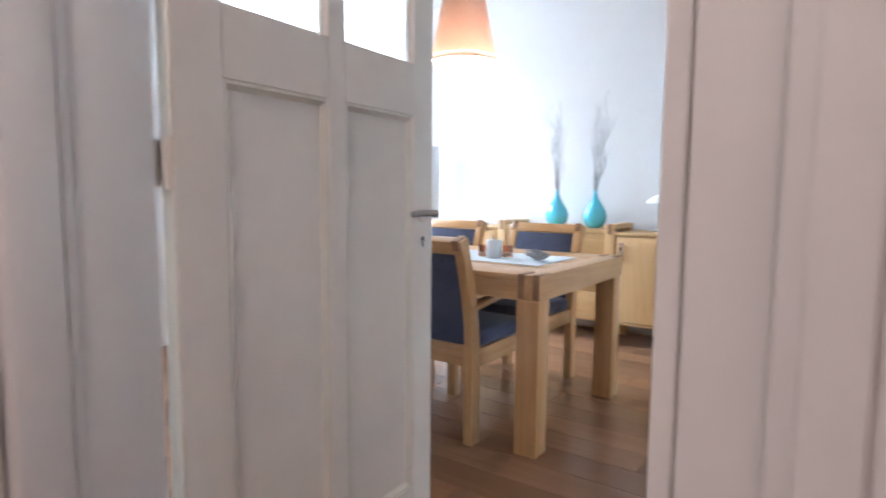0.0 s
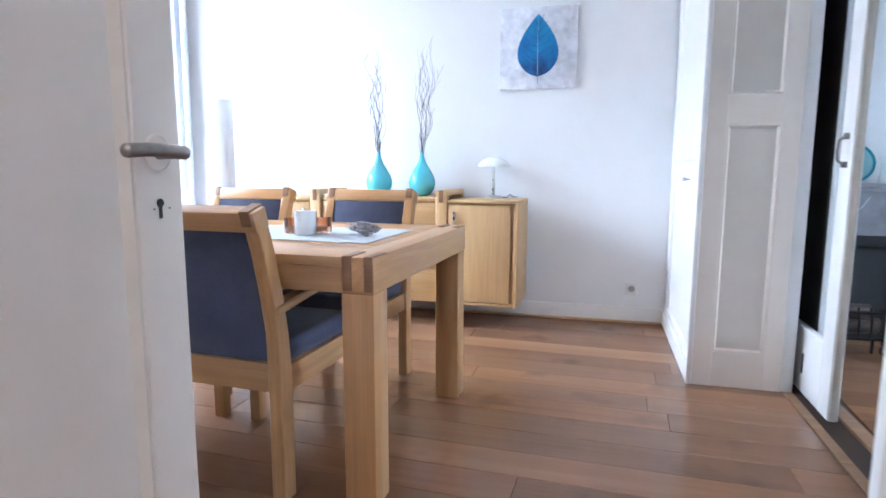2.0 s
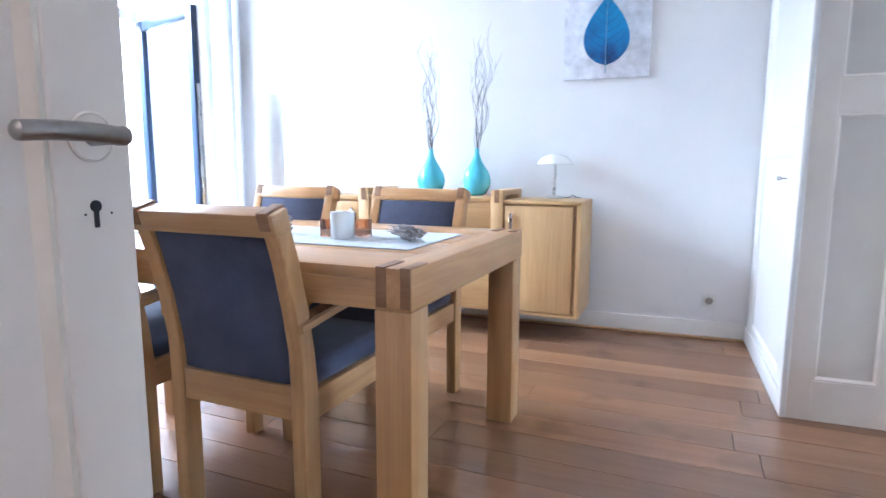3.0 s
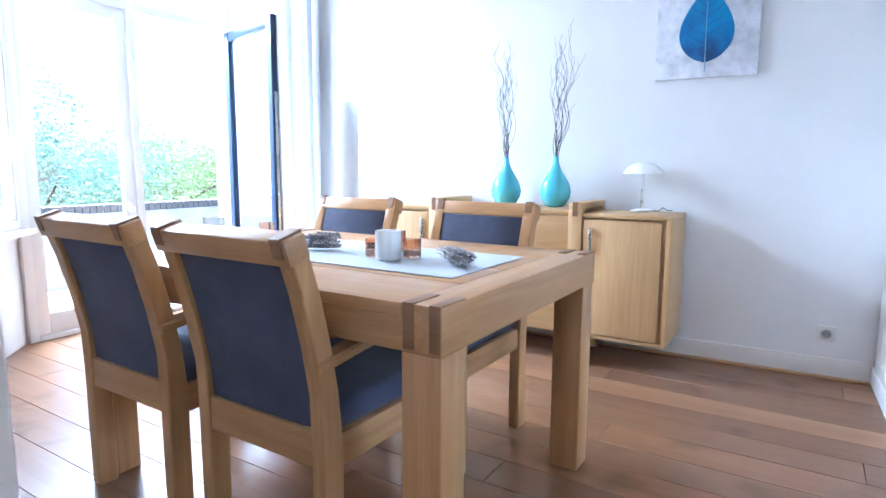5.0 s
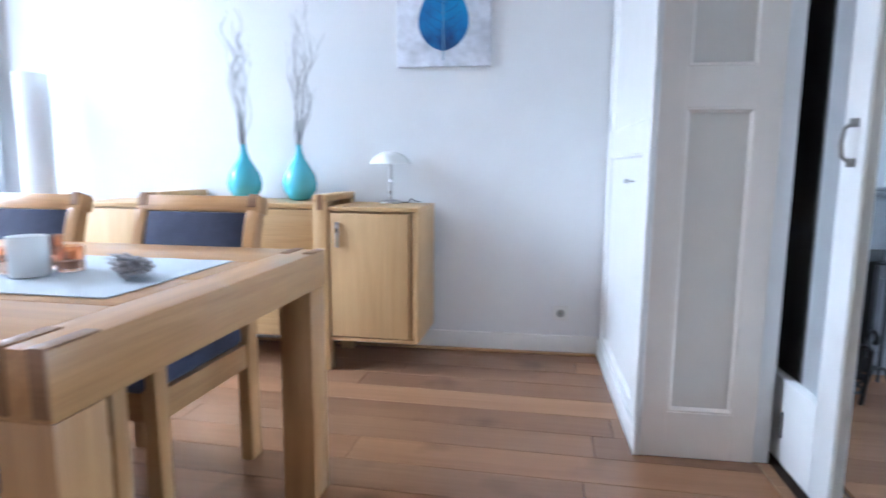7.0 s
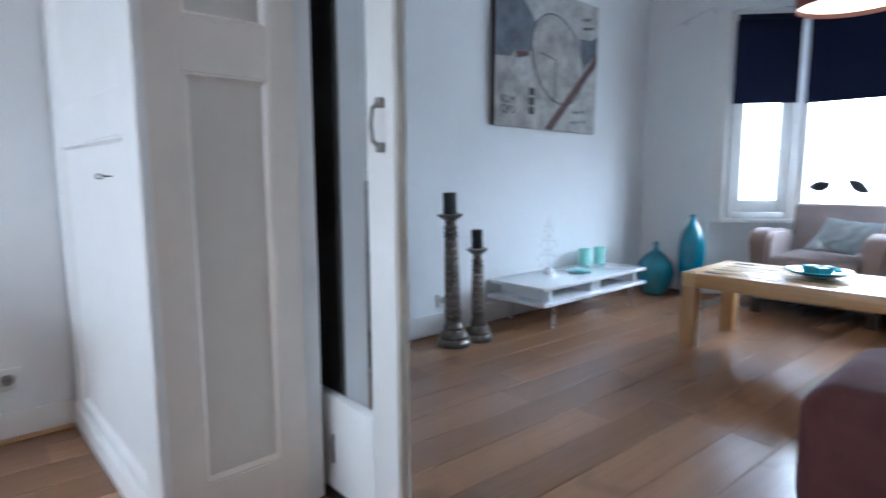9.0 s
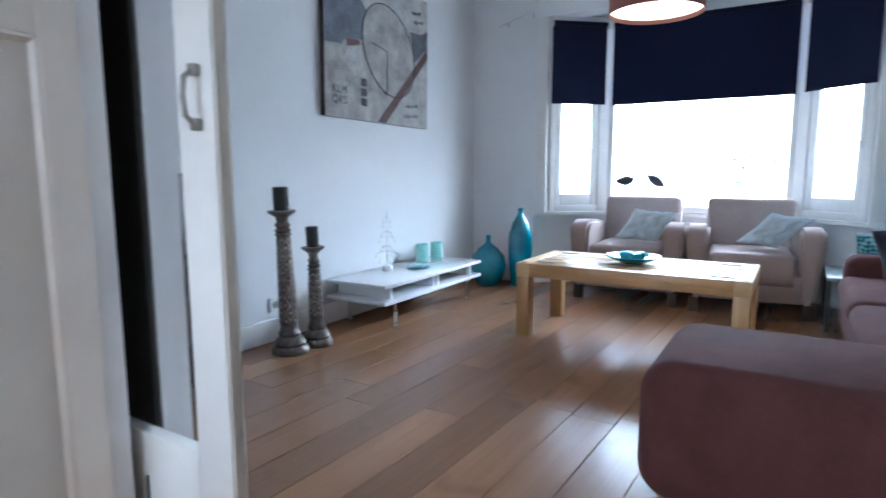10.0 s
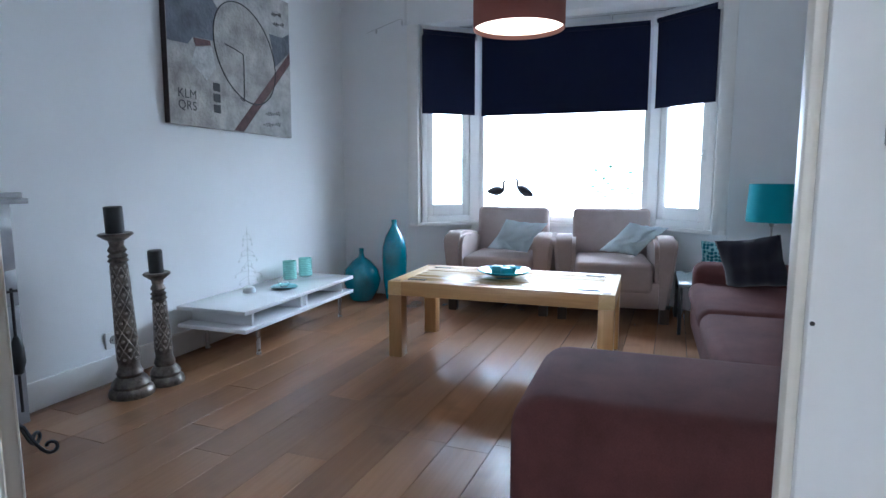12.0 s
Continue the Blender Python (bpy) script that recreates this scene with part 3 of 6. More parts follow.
def blind(p, q, z0, z1):
    p, q = Vector(p), Vector(q)
    L = (q - p).length
    b = thing("roller_blind", pose(p.x, p.y, 0, 0, 0, math.degrees(math.atan2(q.y - p.y, q.x - p.x))), "dark navy roller blind pulled half down", "blind", "bay window blinds")
    part("cloth", block(0.012, L - 0.012, -0.001, 0.001, z0, z1), BLIND, b)
    part("roller", lathe([(0, 0), (0.018, 0), (0.018, L - 0.03), (0, L - 0.03)], 16, pose(0.015, 0.008, z1 + 0.012, 0, 90, 0)), BLIND, b)
    part("bottom_bar", block(0.012, L - 0.012, -0.004, 0.004, z0 - 0.012, z0 + 0.004, 0.002), BLIND, b)
    for x in (0.006, L - 0.006):
        part("bracket", block(x - 0.006, x + 0.006, -0.015, 0.03, z1 - 0.02, z1 + 0.035, 0.003), PLASTIC, b)
    return b


blind((4.90, 3.545), (4.585, 3.905), 1.475, 2.07)
blind((4.93, 2.215), (4.93, 3.520), 1.468, 2.07)
blind((4.585, 1.79), (4.90, 2.185), 1.475, 2.07)

# dining room bay: French doors in the middle, slanted casements at the sides
PW = [(-3.50, 2.50), (-3.85, 2.84), (-3.85, 4.38), (-3.50, 4.72)]
LS = (Vector(PW[1]) - Vector(PW[0])).length
window_face("window_4", PW[1], PW[0], 0.68, 2.55, [(0.05, LS - 0.04, 0.73, 2.02, 0.05), (0.05, LS - 0.04, 2.10, 2.50, 0.0)], "white side casement of the garden bay")
window_face("window_5", PW[3], PW[2], 0.68, 2.55, [(0.04, LS - 0.05, 0.73, 2.02, 0.05), (0.04, LS - 0.05, 2.10, 2.50, 0.0)], "white side casement of the garden bay")
window_face("window_6", PW[2], PW[1], 0.0, 2.55, [(0.06, 0.775, 0.03, 2.045, -1), (0.825, 1.49, 0.03, 2.045, 0.075), (0.06, 0.775, 2.12, 2.50, 0.0), (0.825, 1.49, 2.12, 2.50, 0.0)], "white French doors to the balcony with lights above", depth=0.08)
ribbon_wall("wall_garden_bay_low_south", [PW[0], PW[1]], -0.1, 0.678, 0.10, GLOSS, "painted panelling under the side window")
ribbon_wall("wall_garden_bay_low_north", [PW[2], PW[3]], -0.1, 0.678, 0.10, GLOSS, "painted panelling under the side window")
ribbon_wall("wall_garden_bay_head", PW, 2.552, CEILING, 0.12, WALL, "wall over the garden bay")
for k, (p, q) in enumerate(((PW[0], PW[1]), (PW[2], PW[3]))):
    L = (Vector(q) - Vector(p)).length
    setting("window_sill_%d" % (k + 2), block(0.0, L, -0.10, 0.03, 0.65, 0.678, 0.006), GLOSS, "white window sill", m=pose(p[0], p[1], 0, 0, 0, math.degrees(math.atan2(q[1] - p[1], q[0] - p[0]))))
# the open balcony door leaf
bd = thing("door_balcony", pose(-3.80, 4.315, 0.04, 0, 0, -19), "glazed balcony door standing open into the room", "door")
sb = bmesh.new()
for b in ((0, 0.07, 0, 2.0), (0.73, 0.80, 0, 2.0)):
    box(sb, b[0], b[1], 0, 0.045, b[2], b[3], 0.005)
box(sb, 0.07, 0.73, 0.001, 0.044, 0, 0.13, 0.005)
box(sb, 0.07, 0.73, 0.001, 0.044, 1.93, 2.0, 0.005)
NAVYPAINT = plain("dark_blue_paint", (0.02, 0.045, 0.10), 0.35, vary=0.05)
part("leaf_frame", sb, NAVYPAINT, bd, "dark blue painted outside face")
sb = bmesh.new()
for b in ((0, 0.07, 0, 2.0), (0.73, 0.803, 0, 2.0)):
    box(sb, b[0], b[1], 0.0455, 0.06, b[2], b[3], 0.004)
part("inner_face", sb, GLOSS, bd)
g = part("pane", block(0.066, 0.734, 0.02, 0.026, 0.126, 1.934), GLASS, bd)
g.visible_shadow = False
lk = bmesh.new()
box(lk, 0.8035, 0.806, 0.015, 0.035, 0.5, 1.5)
part("lock_strip", lk, STEEL, bd)

# ---- planks ----
def planks():
    rng = random.Random(4)
    y = 0.10
    n = 0
    row = 0
    w = 0.168
    while y < NORTH + 0.15:
        y1 = y + w
        for xa, xb in ((-3.95, 0.79), (0.985, 5.05)):
            x = xa - rng.uniform(0.1, 1.7)
            while x < xb:
                x1 = x + rng.choice((1.3, 1.6, 1.9, 2.1))
                a, b = max(x, xa), min(x1, xb)
                if b - a > 0.02:
                    bm = bmesh.new()
                    g = 0.0011
                    box(bm, -(b - a) / 2 + g, (b - a) / 2 - g, -(y1 - y) / 2 + g, (y1 - y) / 2 - g, -0.012, rng.uniform(-0.0002, 0.0002), 0.0007, 1)
                    ob = new("plank", mesh_of(bm, "plank", PLANK))
                    ob.parent = bpy.data.objects["floor"]
                    turn = radians(-2.3)
                    px, py = (a + b) / 2 + 0.2, (y + y1) / 2 - 2.7
                    ob.location = (px * math.cos(turn) - py * math.sin(turn) - 0.2, px * math.sin(turn) + py * math.cos(turn) + 2.7, 0)
                    ob.rotation_euler = (0, 0, turn)
                x = x1
        y = y1



# ---- dining room ----
def dining_table():
    t = thing("dining_table", pose(-1.317, 2.675, 0, 0, 0, -2.2), "solid oak dining table with thick square legs", "table")
    hx, hy, top = 0.700, 0.490, 0.75
    lw = 0.10
    part("end_board", block(hx - 0.10, hx, -hy, hy, top - 0.105, top, 0.004), OAK["y"], t)
    part("end_board", block(-hx, -hx + 0.10, -hy, hy, top - 0.105, top, 0.004), OAK["y"], t)
    n, gap = 4, 0.0015
    w = (2 * hy) / n
    for k in range(n):
        part("board", block(-hx + 0.101, hx - 0.101, -hy + k * w + gap, -hy + (k + 1) * w - gap, top - 0.03, top - 0.001, 0.002), OAK["x"], t)
    for s in (-1, 1):
        y0, y1 = sorted((s * (hy - 0.002), s * (hy - 0.03)))
        part("apron", block(-hx + lw, hx - lw, y0, y1, top - 0.105, top - 0.031, 0.002), OAK["x"], t)
    for sx in (-1, 1):
        for sy in (-1, 1):
            x0, x1 = sorted((sx * (hx - 0.003), sx * (hx - 0.003 - lw)))
            y0, y1 = sorted((sy * (hy - 0.003), sy * (hy - 0.003 - lw)))
            part("leg", block(x0, x1, y0, y1, 0.0, top - 0.106, 0.004), OAK["z"], t)
            for dx in (0.002, 0.068):
                a, b = sorted((sx * (hx - dx), sx * (hx - dx - 0.028)))
                c, d = sorted((sy * (hy + 0.0025), sy * (hy - 0.10)))
                part("tenon", block(a, b, c, d, top - 0.098, top + 0.003, 0.002), OAKEND, t)
    return t


dining_table()


def dining_chair():
    """A chair that faces +y; origin on the floor under its seat's middle."""
    c = thing("dining_chair", pose(0, 0, 0), "oak armchair with dark blue suede seat and back", "chair", "chairs round the dining table")
    w, d = 0.232, 0.24

    def stile(s):
        bm = bmesh.new()
        prof = [(0.0, -d), (0.2, -d), (0.40, -d), (0.52, -d - 0.008), (0.64, -d - 0.030), (0.76, -d - 0.060), (0.870, -d - 0.097)]
        rings = []
        for z, y in prof:
            hw = 0.0225
            dp = 0.03 if z < 0.5 else 0.026
            rings.append([bm.verts.new((s * (w - 0.0225) + a * hw, y + b * dp, z)) for a, b in ((-1, -1), (1, -1), (1, 1), (-1, 1))])
        for a, b in zip(rings, rings[1:]):
            for k in range(4):
                bm.faces.new((a[k], a[(k + 1) % 4], b[(k + 1) % 4], b[k]))
        bm.faces.new(rings[0][::-1])
        bm.faces.new(rings[-1])
        bmesh.ops.recalc_face_normals(bm, faces=list(bm.faces))
        bmesh.ops.bevel(bm, geom=[e for e in bm.edges if e.calc_face_angle(0) > 0.6], offset=0.003, segments=1, affect="EDGES")
        return bm
    for s in (-1, 1):
        part("rear_leg", stile(s), OAK["z"], c)
        x0, x1 = sorted((s * w, s * (w - 0.045)))
        part("front_leg", block(x0, x1, d - 0.045, d, 0, 0.612, 0.003), OAK["z"], c)
        x0, x1 = sorted((s * (w - 0.008), s * (w - 0.034)))
        part("side_rail", block(x0, x1, -d + 0.031, d - 0.046, 0.33, 0.41, 0.003), OAK["y"], c)
        arm = bmesh.new()
        n = 8
        top, bot = [], []
        for k in range(n + 1):
            f = k / n
            y = -d - 0.045 + f * (2 * d + 0.07)
            z = 0.600 + 0.050 * math.sin(math.pi * min(1.0, 0.62 * f + 0.02))
            x = s * (w - 0.018 + 0.012 * math.sin(math.pi * f))
            top.append([arm.verts.new((x - 0.026, y, z)), arm.verts.new((x + 0.026, y, z))])
            bot.append([arm.verts.new((x - 0.026, y, z - 0.026)), arm.verts.new((x + 0.026, y, z - 0.026))])
        for k in range(n):
            for a, b, e, g in ((top[k][0], top[k][1], top[k + 1][1], top[k + 1][0]), (bot[k][1], bot[k][0], bot[k + 1][0], bot[k + 1][1]), (top[k][0], top[k + 1][0], bot[k + 1][0], bot[k][0]), (top[k][1], bot[k][1], bot[k + 1][1], top[k + 1][1])):
                arm.faces.new((a, b, e, g))
        for q in (0, n):
            arm.faces.new((top[q][0], bot[q][0], bot[q][1], top[q][1]))
        bmesh.ops.recalc_face_normals(arm, faces=list(arm.faces))
        bmesh.ops.bevel(arm, geom=[e for e in arm.edges if e.calc_face_angle(0) > 0.9], offset=0.004, segments=2, affect="EDGES")
        part("armrest", arm, OAK["y"], c)
    part("front_rail", block(-w + 0.046, w - 0.046, d - 0.036, d - 0.008, 0.33, 0.41, 0.003), OAK["x"], c)
    part("rear_rail", block(-w + 0.046, w - 0.046, -d - 0.026, -d + 0.016, 0.34, 0.43, 0.003), OAK["x"], c)
    tilt = pose(0, -d - 0.098, 0.858, 17)
    part("top_rail", block(-w - 0.004, w + 0.004, -0.030, 0.030, -0.028, 0.030, 0.006, 2, tilt), OAK["x"], c)
    for s in (-1, 1):
        x0, x1 = sorted((s * (w - 0.008), s * (w - 0.040)))
        part("tenon", block(x0, x1, -0.033, 0.033, -0.01, 0.036, 0.002, 1, tilt), OAKEND, c)
    # padded back follows the bend of the stiles
    bk = bmesh.new()
    prof = [(0.432, -d), (0.52, -d - 0.008), (0.64, -d - 0.030), (0.76, -d - 0.060), (0.838, -d - 0.085)]
    f, r = [], []
    for z, y in prof:
        f.append([bk.verts.new((x, y + (0.020 if abs(x) > 0.15 else 0.034), z)) for x in (-w + 0.046, -0.14, 0.14, w - 0.046)])
        r.append([bk.verts.new((x, y - (0.012 if abs(x) > 0.15 else 0.018), z)) for x in (-w + 0.046, -0.14, 0.14, w - 0.046)])
    for a in (f, r):
        for i in range(len(prof) - 1):
            for k in range(3):
                bk.faces.new((a[i][k], a[i][k + 1], a[i + 1][k + 1], a[i + 1][k]))
    for i in range(len(prof) - 1):
        for k in (0, 3):
            bk.faces.new((f[i][k], f[i + 1][k], r[i + 1][k], r[i][k]))
    for i in (0, -1):
        for k in range(3):
            bk.faces.new((f[i][k], r[i][k], r[i][k + 1], f[i][k + 1]))
    part("backrest", bk, NAVY, c, "dark blue suede back pad", smooth=True)
    st = block(-w + 0.02, w - 0.02, -d + 0.02, d + 0.005, 0.405, 0.475, 0.028, 4)
    part("seat", st, NAVY, c, "dark blue suede seat", smooth=True)
    return c


ch = dining_chair()
ch.matrix_basis = pose(-1.130, 2.40, 0, 0, 0, -3)
copy_thing(ch, pose(-1.712, 2.42, 0, 0, 0, -3))
copy_thing(ch, pose(-1.150, 3.045, 0, 0, 0, 177))
copy_thing(ch, pose(-1.805, 3.03, 0, 0, 0, 177))


def sideboard():
    s = thing("sideboard", pose(-1.405, 4.478, 0, 0, 0, -1.8), "pale oak sideboard with two cupboards and drawers between posts", "sideboard")
    front, back = -0.315, 0.090
    for sg in (-1, 1):
        a, b = sorted((sg * 0.474, sg * 0.887))
        part("cupboard_body", block(a, b, front + 0.022, back, 0.172, 0.784, 0.002), BIRCH["x"], s)
        a, b = sorted((sg * 0.888, sg * 0.910))
        part("side_panel", block(a, b, front, back, 0.152, 0.786, 0.002), BIRCH["z"], s)
        a, b = sorted((sg * 0.474, sg * 0.910))
        part("cupboard_top", block(a, b, front - 0.004, back, 0.7865, 0.806, 0.002), BIRCH["x"], s)
        a, b = sorted((sg * 0.474, sg * 0.8875))
        part("cupboard_floor", block(a, b, front, back, 0.152, 0.1695, 0.002), BIRCH["x"], s)
        a, b = sorted((sg * 0.480, sg * 0.868))
        dr = part("door", block(a, b, front - 0.006, front + 0.016, 0.176, 0.776, 0.002), BIRCH["z"], s)
        x = sg * 0.522
        h = bmesh.new()
        box(h, x - 0.008, x + 0.008, front - 0.024, front - 0.014, 0.615, 0.735, 0.002)
        for z in (0.630, 0.720):
            box(h, x - 0.005, x + 0.005, front - 0.0145, front - 0.0062, z - 0.006, z + 0.006)
        part("handle", h, STEEL, dr, "flat steel pull")
        for y in (front + 0.022, back - 0.03):
            a, b = sorted((sg * 0.400, sg * 0.472))
            part("post", block(a, b, y - 0.035, y + 0.025, 0, 0.828, 0.003), BIRCH["z"], s)
        a, b = sorted((sg * 0.400, sg * 0.472))
        part("post_rail", block(a, b, front - 0.014, back - 0.002, 0.8285, 0.862, 0.004), BIRCH["y"], s)
        part("post_tenon", block(a + 0.022, b - 0.022, front - 0.0165, front - 0.0135, 0.790, 0.8635, 0.001, 1), OAKEND, s)
    part("drawer_body", block(-0.399, 0.399, front + 0.026, back, 0.150, 0.792, 0.003), BIRCH["x"], s)
    part("drawer_top", block(-0.399, 0.399, front + 0.002, back, 0.7925, 0.818, 0.003), BIRCH["x"], s)
    for k in range(3):
        z = 0.158 + k * 0.2115
        part("drawer_front", block(-0.395, 0.395, front + 0.004, front + 0.0255, z, z + 0.2065, 0.002), BIRCH["x"], s)
    return s


sideboard()


def bottle_vase(x, y, z, seed, lean):
    prof = [(0.0, 0.0), (0.045, 0.0), (0.066, 0.012), (0.092, 0.055), (0.098, 0.095), (0.088, 0.14), (0.062, 0.185), (0.036, 0.225), (0.020, 0.265), (0.0145, 0.295), (0.016, 0.31), (0.011, 0.309), (0.009, 0.27), (0.0, 0.26)]
    v = whole("vase", lathe([(r * 0.92, h * 0.93) for r, h in prof], 40), TURQ, pose(x, y, z), "glossy turquoise teardrop vase on the sideboard", "vase", "vases on the sideboard")
    tw = thing("twigs", pose(x, y, z + 0.27), "curly dark corkscrew willow twigs in a vase", "twigs", "twigs in the vases")
    rng = random.Random(seed)
    for k in range(11):
        a = rng.uniform(0, 2 * math.pi)
        spread = rng.uniform(0.015, 0.085)
        h = rng.uniform(0.46, 0.74)
        ph = rng.uniform(0, 6)
        fr = rng.uniform(1.3, 2.6)
        amp = rng.uniform(0.016, 0.034)
        pts = []
        for i in range(34):
            f = i / 33
            rr = spread * math.sin(min(1, f * 1.2) * math.pi * 0.55) + amp * f ** 0.5 * math.sin(fr * 2 * math.pi * f + ph)
            q = amp * f ** 0.5 * math.cos(fr * 2.1 * math.pi * f + ph)
            pts.append((math.cos(a) * rr - math.sin(a) * q + lean * f * 0.05, math.sin(a) * rr + math.cos(a) * q, -0.02 + h * f))
        bm = tube(pts, 0.0021, 5, None, 0.0006)
        for i in (15, 19, 22, 25, 28, 30):
            if rng.random() < 0.45:
                continue
            p = Vector(pts[i])
            u = rng.uniform(0, 6.3)
            o = Vector((math.cos(u), math.sin(u), 0)) * rng.uniform(0.02, 0.06)
            n, up, ph2 = Vector((-math.sin(u), math.cos(u), 0)), rng.uniform(0.05, 0.11), rng.uniform(0, 6)
            tube([p + o * (j / 9) + n * (0.010 * (j / 9) * math.sin(j * 1.1 + ph2)) + Vector((0, 0, up * j / 9)) for j in range(10)], 0.0011, 4, bm, 0.0005)
        part("twig", bm, TWIG, tw)
    return v


TWIG = plain("willow_bark", (0.045, 0.05, 0.07), 0.6, vary=0.2, scale=20.0)
bottle_vase(-1.495, 4.42, 0.8185, 3, -0.6)
bottle_vase(-1.188, 4.42, 0.8185, 8, 0.4)


def table_lamp():
    t = thing("table_lamp", pose(-0.712, 4.47, 0.8065), "small steel table lamp with a frosted glass mushroom shade", "lamp")
    part("foot", lathe([(0, 0), (0.058, 0), (0.062, 0.004), (0.058, 0.012), (0.02, 0.018), (0, 0.018)], 32), STEEL, t)
    part("stem", lathe([(0, 0.018), (0.0105, 0.018), (0.0105, 0.215), (0, 0.215)], 20), STEEL, t)
    part("shade", lathe([(0.0, 0.268), (0.03, 0.265), (0.06, 0.255), (0.088, 0.235), (0.108, 0.205), (0.105, 0.204), (0.085, 0.228), (0.05, 0.247), (0.0, 0.256)], 36), plain("opal_glass", (0.82, 0.83, 0.82), 0.25, vary=0.02, bump=0.0), t, "frosted white glass")
    bm = tube([(0.05, 0.0, 0.006), (0.085, 0.03, 0.004), (0.10, 0.06, 0.022), (0.12, 0.09, 0.004), (0.14, 0.12, 0.004)], 0.0025, 6)
    part("flex", bm, BLACK, t)


table_lamp()


def leaf_painting():
    p = thing("leaf_painting", pose(-0.453, NORTH - 0.002, 1.767), "square canvas with a blue leaf on mottled white", "painting")
    part("canvas", block(-0.245, 0.245, -0.028, 0.0, -0.254, 0.254, 0.003), plain("mottled_white_canvas", (0.66, 0.68, 0.74), 0.7, vary=0.22, scale=14.0, bump=0.25, fine=120.0), p)
    m, t, b = shader("blue_leaf_paint", 0.5)
    co = t.nodes.new("ShaderNodeTexCoord")
    sp = t.nodes.new("ShaderNodeSeparateXYZ")
    t.links.new(co.outputs["Object"], sp.inputs[0])
    ns = node(t, "ShaderNodeTexNoise", Scale=9.0, Detail=5.0)
    t.links.new(co.outputs["Object"], ns.inputs["Vector"])
    mx = t.nodes.new("ShaderNodeMath")
    mx.operation = "MULTIPLY_ADD"
    t.links.new(sp.outputs["Z"], mx.inputs[0])
    mx.inputs[1].default_value = 1.5
    t.links.new(ns.outputs["Fac"], mx.inputs[2])
    r = ramp(t, mx.outputs[0], [(0.12, (0.004, 0.02, 0.10)), (0.45, (0.006, 0.16, 0.42)), (0.85, (0.01, 0.30, 0.58))])
    t.links.new(r.outputs[0], b.inputs["Base Color"])
    bm = bmesh.new()
    n = 24
    outline = []
    for k in range(n + 1):
        f = k / n
        wd = 0.131 * (math.sin(math.pi * f ** 0.72) ** 0.85) if 0 < f < 1 else 0.0
        outline.append((wd, -0.180 + 0.388 * f))
    left = [bm.verts.new((-w, -0.0295, z)) for w, z in outline]
    mid = [bm.verts.new((0, -0.031, z)) for w, z in outline]
    right = [bm.verts.new((w, -0.0295, z)) for w, z in outline]
    for k in range(n):
        for a, c in ((left, mid), (mid, right)):
            try:
                bm.faces.new((a[k], c[k], c[k + 1], a[k + 1]))
            except ValueError:
                pass
    bmesh.ops.remove_doubles(bm, verts=list(bm.verts), dist=1e-5)
    part("leaf", bm, m, p, "painted blue leaf")
    rib = plain("pale_leaf_rib", (0.22, 0.38, 0.52), 0.5)
    bm = tube([(0.002, -0.032, -0.225), (0.0, -0.032, -0.1), (-0.002, -0.032, 0.05), (0, -0.032, 0.205)], 0.0032, 6, None, 0.001)
    part("midrib", bm, rib, p)
    dk = plain("dark_leaf_vein", (0.004, 0.05, 0.17), 0.5)
    for k in range(7):
        z = -0.13 + k * 0.045
        for s in (-1, 1):
            wv = 0.115 * math.sin(math.pi * ((z + 0.20) / 0.40) ** 0.72)
            bm = tube([(0, -0.031, z), (s * wv * 0.5, -0.0308, z + 0.028), (s * wv * 0.92, -0.0302, z + 0.07)], 0.0017, 4, None, 0.0008)
            part("vein", bm, dk, p)


leaf_painting()


def socket(x, y, z, faces="south"):
    s = thing("wall_socket", pose(x, y, z), "white square wall socket above the skirting", "socket", "wall sockets")
    part("plate", block(-0.04, 0.04, -0.012, 0, -0.04, 0.04, 0.004), PLASTIC, s)
    part("well", lathe([(0.021, 0.0), (0.021, 0.004), (0.018, 0.004), (0.018, 0.001), (0, 0.001)], 24, pose(0, -0.012, 0, 90)), plain("socket_shadow_grey", (0.30, 0.29, 0.27), 0.5), s)
    for dx in (-0.008, 0.008):
        part("pin_hole", lathe([(0, 0), (0.003, 0), (0.003, 0.002), (0, 0.002)], 10, pose(dx, -0.0130, 0, 90)), BLACK, s)


socket(0.188, NORTH - 0.001, 0.222)
socket(2.287, NORTH - 0.001, 0.200)


def pendant(name, x, y, z, r0, r1, h, mat, label, power):
    p = thing(name, pose(x, y, z), label, "lamp", "pendant lamps")
    bm = lathe([(r1, 0.0), (r0, h), (r0 - 0.003, h), (r1 - 0.003, 0.0), (r1, 0.0)], 48)
    part("shade", bm, mat, p)
    part("diffuser", lathe([(0, 0.02), (r1 - 0.006, 0.02), (r1 - 0.006, 0.024), (0, 0.024)], 48), glow("lit_diffuser", (1.0, 0.88, 0.72), power), p, "lit white diffuser")
    part("cable", tube([(0, 0, 0.03), (0, 0, CEILING - z - 0.03)], 0.003, 6), PLASTIC, p)
    part("ceiling_rose", lathe([(0, CEILING - z - 0.001), (0.05, CEILING - z - 0.001), (0.045, CEILING - z - 0.03), (0, CEILING - z - 0.035)], 24), PLASTIC, p)


